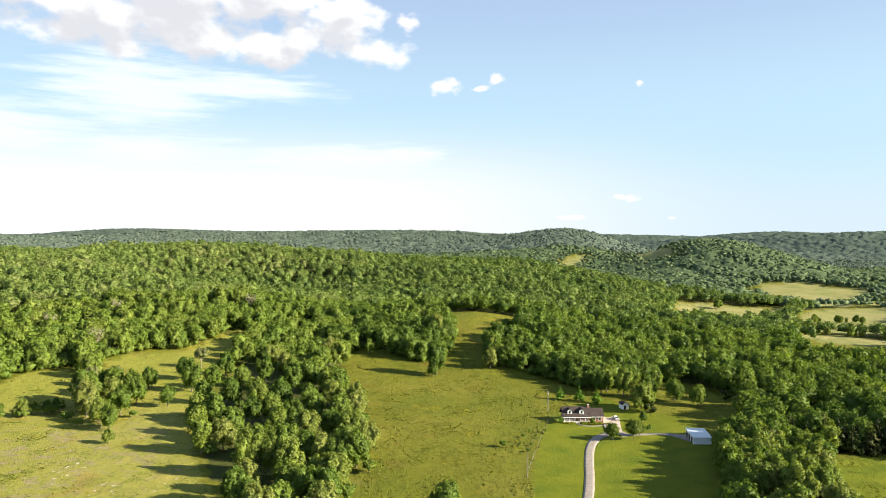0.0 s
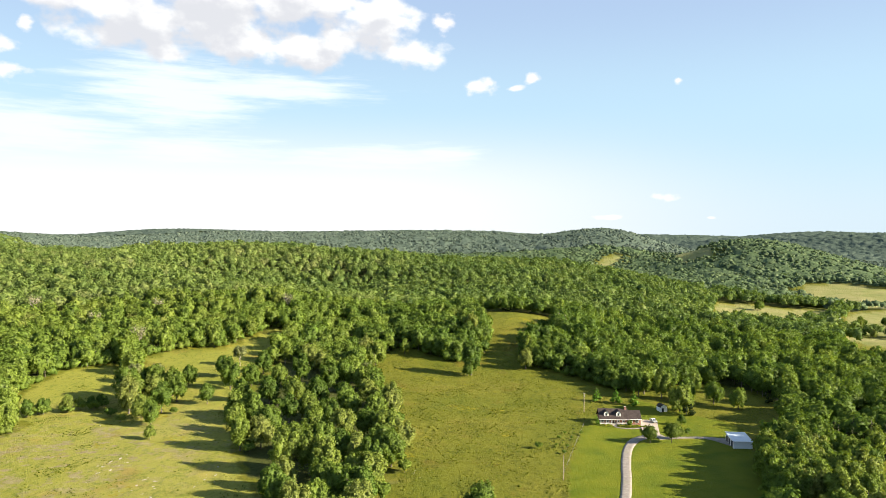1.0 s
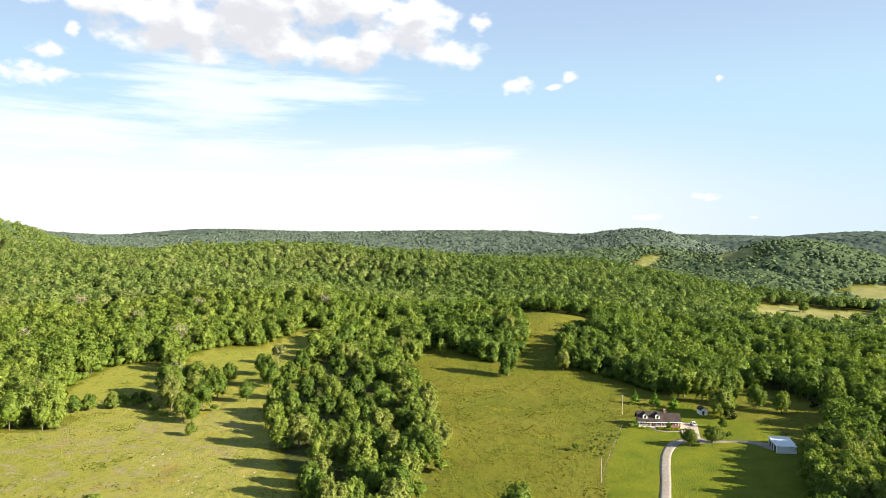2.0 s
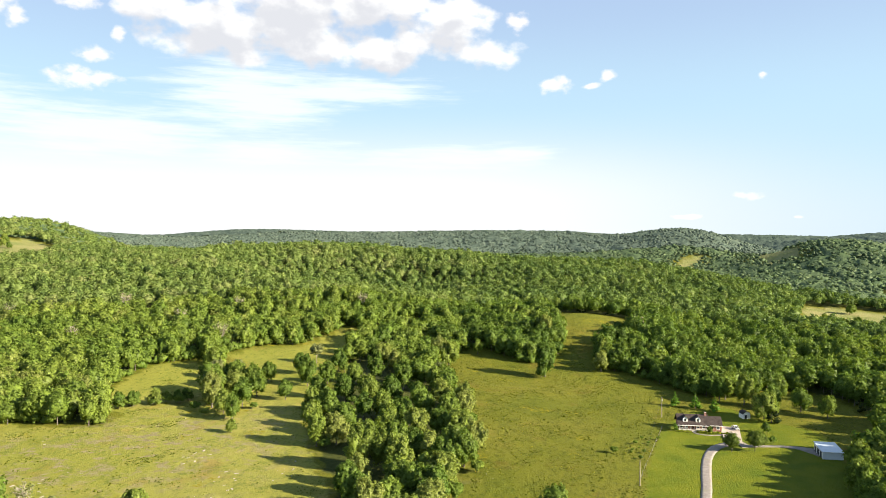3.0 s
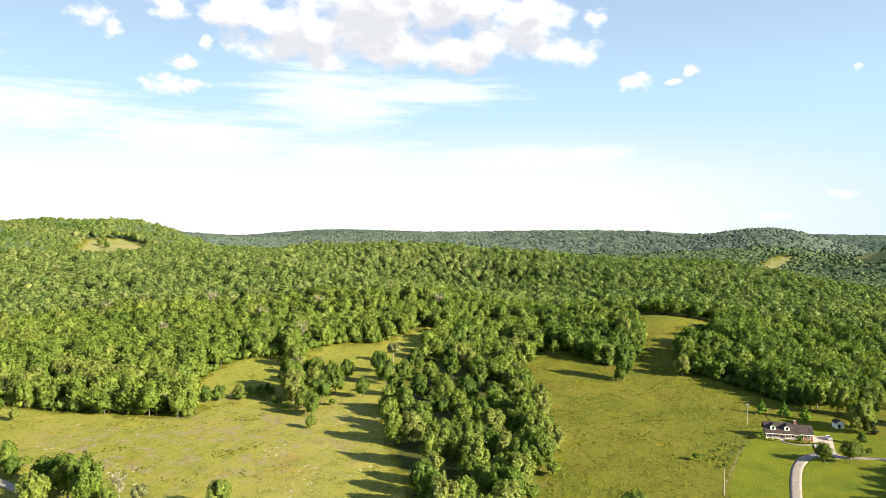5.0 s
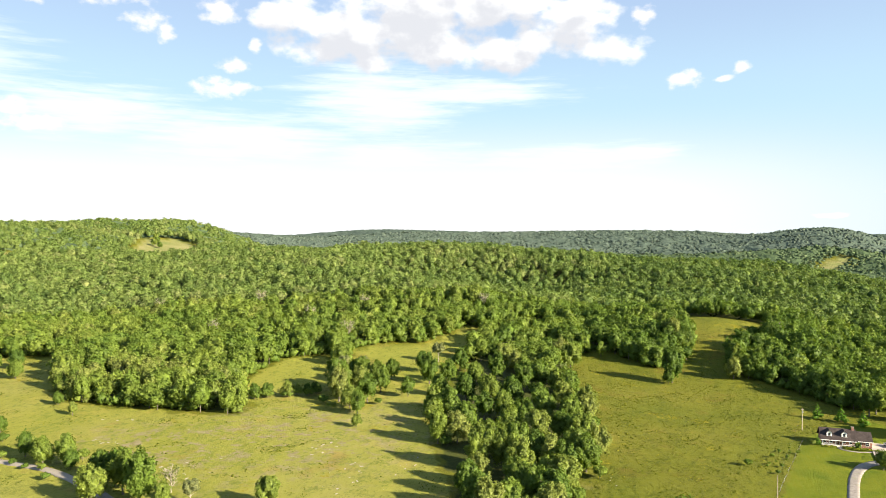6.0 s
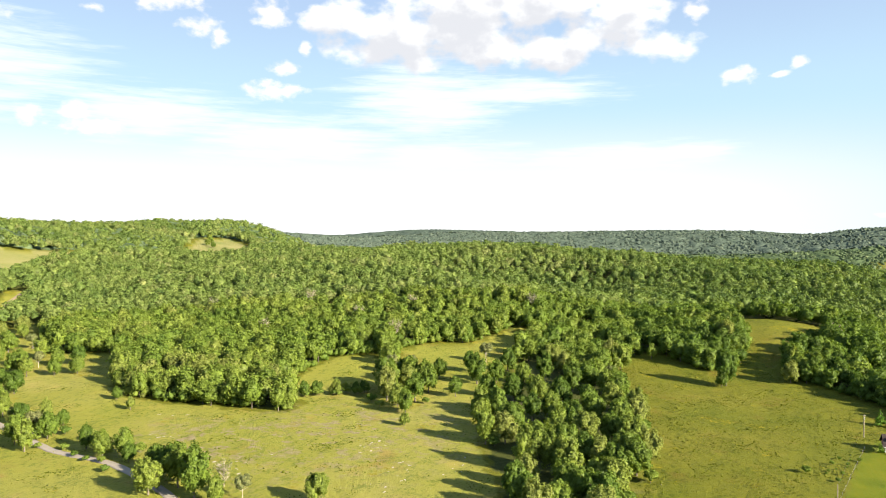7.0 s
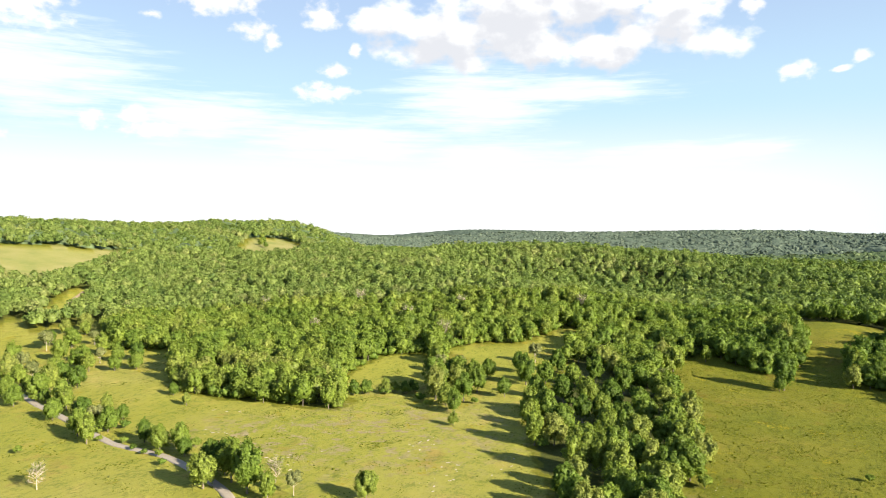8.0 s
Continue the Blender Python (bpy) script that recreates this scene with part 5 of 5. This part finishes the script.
def build_garden_shed():
    barn = thing("garden_shed", (88.0, 351.0, ground_at(90, 352) + 0.05), "small white garden shed with an arched dark doorway", "shed", turn=12)
    w, d, h = 3.4, 4.2, 2.1
    part("wall", merged(block((0, 0.7, 0, 0.12, -0.2, h), (1.9, w, 0, 0.12, -0.2, h), (0.7, 1.9, 0, 0.12, 1.8, h)), block((0, 0.12, 0.12, d, -0.2, h), (w - 0.12, w, 0.12, d, -0.2, h), (0.12, w - 0.12, d - 0.12, d, -0.2, h))), WHITE, barn, "white boarded wall")
    part("gable", solid([(0, h), (w, h), (w - 0.5, h + 0.8), (w / 2, h + 1.2), (0.5, h + 0.8)], "y", 0, d), WHITE, barn)
    slopes = [solid([(w / 2 + s * (w / 2 + 0.15), h - 0.05), (w / 2 + s * (w / 2 - 0.5), h + 0.85), (w / 2, h + 1.25), (w / 2, h + 1.33), (w / 2 + s * (w / 2 - 0.42), h + 0.93), (w / 2 + s * (w / 2 + 0.23), h - 0.02)], "y", -0.2, d + 0.2) for s in (-1, 1)]
    part("roof", merged(*slopes), SHINGLE, barn, "dark shingle gambrel roof")
    # a near-black panel closes the doorway, its inner shade put into the colour
    part("door", block((0.7, 1.9, 0.3, 0.34, -0.2, 1.8)), DARK, barn, "near-black panel for the doorway's inner shade")
    part("floor", block((0.12, w - 0.12, 0.12, d - 0.12, -0.2, -0.05)), CREAM, barn)


build_garden_shed()


def build_car(x, y, turn):
    car = thing("car", (x, y, apron_ob.location.z + 0.01), "silver-grey pickup car parked on the concrete apron", "car", turn=turn)
    shell = solid([(-2.4, 0.45), (2.35, 0.45), (2.4, 0.85), (1.2, 1.0), (-2.4, 1.02)], "x", -0.92, 0.92)
    bmesh.ops.bevel(shell, geom=shell.edges[:], offset=0.06, segments=2, affect="EDGES")
    part("body", shell, STEEL, car, "silver-grey painted body")
    cab = solid([(-1.0, 1.0), (1.15, 1.0), (0.55, 1.62), (-0.75, 1.66)], "x", -0.78, 0.78)
    bmesh.ops.bevel(cab, geom=cab.edges[:], offset=0.08, segments=2, affect="EDGES")
    part("cabin", cab, WHITE, car, "pale cabin roof")
    part("windscreen", solid([(1.17, 1.05), (0.68, 1.56), (0.72, 1.58), (1.22, 1.06)], "x", -0.68, 0.68), GLASS, car)
    for s in (-1, 1):
        part("side_window", solid([(-0.8, 1.10), (0.85, 1.10), (0.5, 1.52), (-0.68, 1.54)], "x", s * 0.77, s * 0.80), GLASS, car)
        part("headlight", block((s * 0.72 - 0.15, s * 0.72 + 0.15, 2.33, 2.41, 0.66, 0.80)), WHITE, car)
        for yy in (-1.5, 1.5):
            t = solid([(yy + 0.34 * math.cos(a * 0.4488), 0.34 + 0.34 * math.sin(a * 0.4488)) for a in range(14)], "x", s * 0.72, s * 0.94)
            wheel = part("wheel", t, TYRE, car, "black tyre")
            part("rim", solid([(yy + 0.2 * math.cos(a * 0.4488), 0.34 + 0.2 * math.sin(a * 0.4488)) for a in range(14)], "x", s * 0.94, s * 0.955), GREY_METAL, wheel)


build_car(80.2, 332.6, 190)


def build_pole(x, y, tall, turn, lamp):
    pole = thing("utility_pole", (x, y, ground_at(x, y)), "weathered wooden utility pole on the meadow edge", "utility pole", group="utility poles", turn=turn)
    part("post", tube([(0, 0, -0.6), (0, 0, tall * 0.5), (0, 0, tall)], [0.19, 0.17, 0.13], 10), POLE_WOOD, pole)
    if not lamp:
        return
    part("crossarm", block((-0.6, 0.6, -0.14, -0.03, tall - 0.55, tall - 0.42)), POLE_WOOD, pole)
    for k in (-0.5, 0.0, 0.5):
        part("insulator", tube([(k, -0.08, tall - 0.42), (k, -0.08, tall - 0.30), (k, -0.08, tall - 0.22)], [0.04, 0.07, 0.04], 8), CERAMIC, pole)
    if lamp:
        part("transformer", tube([(0, -0.38, tall - 1.9), (0, -0.38, tall - 1.05)], [0.24, 0.24], 12), GREY_METAL, pole, "grey can transformer")


build_pole(51.1, 349, 9.6, 12, True)
build_pole(29.7, 250.5, 8.6, 12, False)


def build_wire(a, b, sag):
    pts = [Vector(a).lerp(Vector(b), t / 20) - Vector((0, 0, sag * 4 * (t / 20) * (1 - t / 20))) for t in range(21)]
    ob = part("power_line", tube(pts, [0.012] * 21, 4), WIRE, None)
    tagged(ob, "thin black power line slung between the poles", "power line", "power lines")


build_wire((51.1, 348.9, ground_at(51.1, 349) + 9.2), (29.7, 250.4, ground_at(29.7, 250.5) + 8.2), 1.6)

# a low post fence between meadow and lawn
def build_fence():
    fence = thing("fence", (31, 258, ground_at(31, 258)), "thin wire fence on wooden posts beside the lawn", "fence")
    base = Vector((31, 258, ground_at(31, 258)))
    line = [(31 + 0.245 * k * 4, 258 + 4 * k) for k in range(19)]
    for x, y in line:
        p = Vector((x, y, ground_at(x, y))) - base
        part("post", tube([p - Vector((0, 0, 0.4)), p + Vector((0, 0, 1.25))], [0.05, 0.045], 6), BARK, fence)
    for h in (0.45, 0.8, 1.15):
        part("wire", tube([Vector((x, y, ground_at(x, y) + h)) - base for x, y in line], [0.008] * len(line), 4), GREY_METAL, fence)


build_fence()

# ---- far buildings of the valley ----
def build_far_house(x, y, w, d, h, turn, roof, label):
    house = thing("farmhouse", (x, y, ground_at(x, y)), label, "house", group="valley buildings", turn=turn)
    part("wall", merged(block((-w / 2, w / 2, 0, d, -1.0, h)), solid([(0, h), (d, h), (d / 2, h + d * 0.22)], "x", -w / 2, w / 2)), WHITE, house, "white boarded wall")
    slopes = []
    gable_roof(slopes, -w / 2, w / 2, 0, d, h, h + d * 0.24)
    part("roof", merged(*slopes), roof, house)
    for k in (-0.3, 0.25):
        window_part(house, k * w, 0.0, 0.9, 1.2, 1.4)
    part("door", block((-0.5, 0.5, -0.06, 0.02, 0, 2.1)), DOOR, house)


build_far_house(380, 786, 10, 7, 3.2, -20, SHED_ROOF, "white farmhouse with a pale roof among valley trees")
build_far_house(428, 1040, 9, 7, 3.0, -10, SHED_ROOF, "small white building half hidden by trees")
build_far_house(470, 950, 7, 6, 2.8, 10, SHED_ROOF, "small white farm building by the field")

# ---- limestone outcrops of the creek meadow ----
def make_rock(seed, label):
    rng = random.Random(seed)
    bm = bmesh.new()
    bmesh.ops.create_icosphere(bm, subdivisions=2, radius=1.0)
    for v in bm.verts:
        n = noise.noise(v.co * 1.7 + Vector((seed * 3.1, 0, 0)))
        v.co *= 1 + 0.35 * n
        v.co.z = max(-0.3, min(v.co.z, 0.55)) * 0.22
        v.co.x *= 1.9
        v.co.y *= 0.8
    for f in bm.faces:
        f.smooth = False
    me = bpy.data.meshes.new("rock")
    bm.to_mesh(me)
    bm.free()
    me.materials.append(LIMESTONE)
    return tagged(new("rock", me), label, "rock", "limestone outcrops")


ROCKS = [make_rock(k, "flat pale limestone slab bedded in the grass") for k in range(4)]
rnd = random.Random(29)
for cx, cy, sx, sy, n in ((-133, 254, 4, 14, 16), (-114, 240, 4, 18, 10), (-168, 214, 11, 12, 26), (-219, 233, 10, 3, 9), (-108, 226, 5, 12, 9), (-22, 252, 6, 6, 4), (-190, 262, 25, 6, 5), (-93, 248, 3, 16, 20), (-150, 302, 18, 6, 4), (-232, 262, 14, 3, 5), (-48, 258, 4, 14, 4), (-300, 285, 16, 6, 4)):
    for k in range(n):
        x, y = rnd.gauss(cx, sx * 0.6), rnd.gauss(cy, sy * 0.6)
        if inside(CLUMP, np.array(x), np.array(y)):
            continue
        m = pose(x, y, ground_at(x, y) + 0.02, rnd.uniform(-6, 6), rnd.uniform(-6, 6), rnd.gauss(70, 45)) @ Matrix.Scale(0.16 + 0.5 * rnd.random() ** 2, 4)
        r = ROCKS[rnd.randrange(4)]
        if r.name not in USED:
            USED.add(r.name)
            r.matrix_basis = m
        else:
            copy_thing(r, pose(0, 0, 0)).matrix_basis = m


# ---- grass tufts and weeds over the meadows ----
def build_weeds(n, seed):
    rng = np.random.RandomState(seed)
    b, d = np.radians(rng.uniform(-66, 40, n)), np.sqrt(rng.uniform(195 ** 2, 520 ** 2, n))
    x, y = d * np.sin(b), d * np.cos(b)
    keep = is_open(x, y) & ~inside(LAWN, x, y) & (waves(x, y, 26, 44) + waves(x, y, 60, 45) * 0.6 + rng.normal(0, 0.35, n) > np.where(x < -70, 0.85, 0.3))
    x, y = x[keep], y[keep]
    base = np.stack([x, y, height(x, y) + 0.15], -1)
    base = np.repeat(base, 3, 0) + rng.normal(0, 0.22, (len(x) * 3, 3)) * (1, 1, 0.3)
    up = np.tile([0.2, -0.2, 0.9], (len(base), 1))
    tint = np.repeat(np.clip(0.4 + 0.3 * waves(x, y, 40, 46) + rng.normal(0, 0.2, len(x)), 0, 0.9), 3)
    me = tris_mesh("weeds", *leaf_cards(base, up, 0.30, rng, 0.45), WEED, tint=np.repeat(tint, 4))
    tagged(new("weeds", me), "rough grass tufts and weeds over the meadow", "grass", kind="stuff")


build_weeds(110000, 55)


def build_tussocks(n, seed):
    """Standing clumps of coarse grass and weeds that throw short shadows over the meadows."""
    rng = np.random.RandomState(seed)
    b, d = np.radians(rng.uniform(-60, 36, n)), np.sqrt(rng.uniform(198 ** 2, 470 ** 2, n))
    x, y = d * np.sin(b), d * np.cos(b)
    patchy = waves(x, y, 38, 61) + 0.7 * waves(x, y, 95, 62) + rng.normal(0, 0.45, n)
    keep = is_open(x, y) & ~inside(LAWN, x, y) & (x < 118) & (patchy > np.where(x < -70, 1.15, 0.1))
    x, y = x[keep], y[keep]
    v, f = BALLS[1]
    f = f[v[f][:, :, 2].mean(1) > -0.4]
    wide = rng.uniform(0.14, 0.42, (len(x), 1, 1)) * (1 + 0.8 * (rng.uniform(0, 1, (len(x), 1, 1)) > 0.93))
    lump = v[None] * rng.uniform(0.7, 1.3, (len(x), len(v), 1)) * wide * (1.0, 1.0, 0.75)
    verts = lump + np.stack([x, y, height(x, y) + 0.1], -1)[:, None, :]
    tris = f[None] + (np.arange(len(x)) * len(v))[:, None, None]
    tint = np.repeat(np.clip(0.55 + 0.25 * waves(x, y, 50, 63) + rng.normal(0, 0.2, len(x)), 0.1, 0.9), len(v))
    tagged(new("tussocks", tris_mesh("tussocks", verts.reshape(-1, 3), tris.reshape(-1, 3), WEED, tint=tint)), "coarse grass tussocks and thistles dotted over the meadow", "grass", kind="stuff")


build_tussocks(20000, 57)
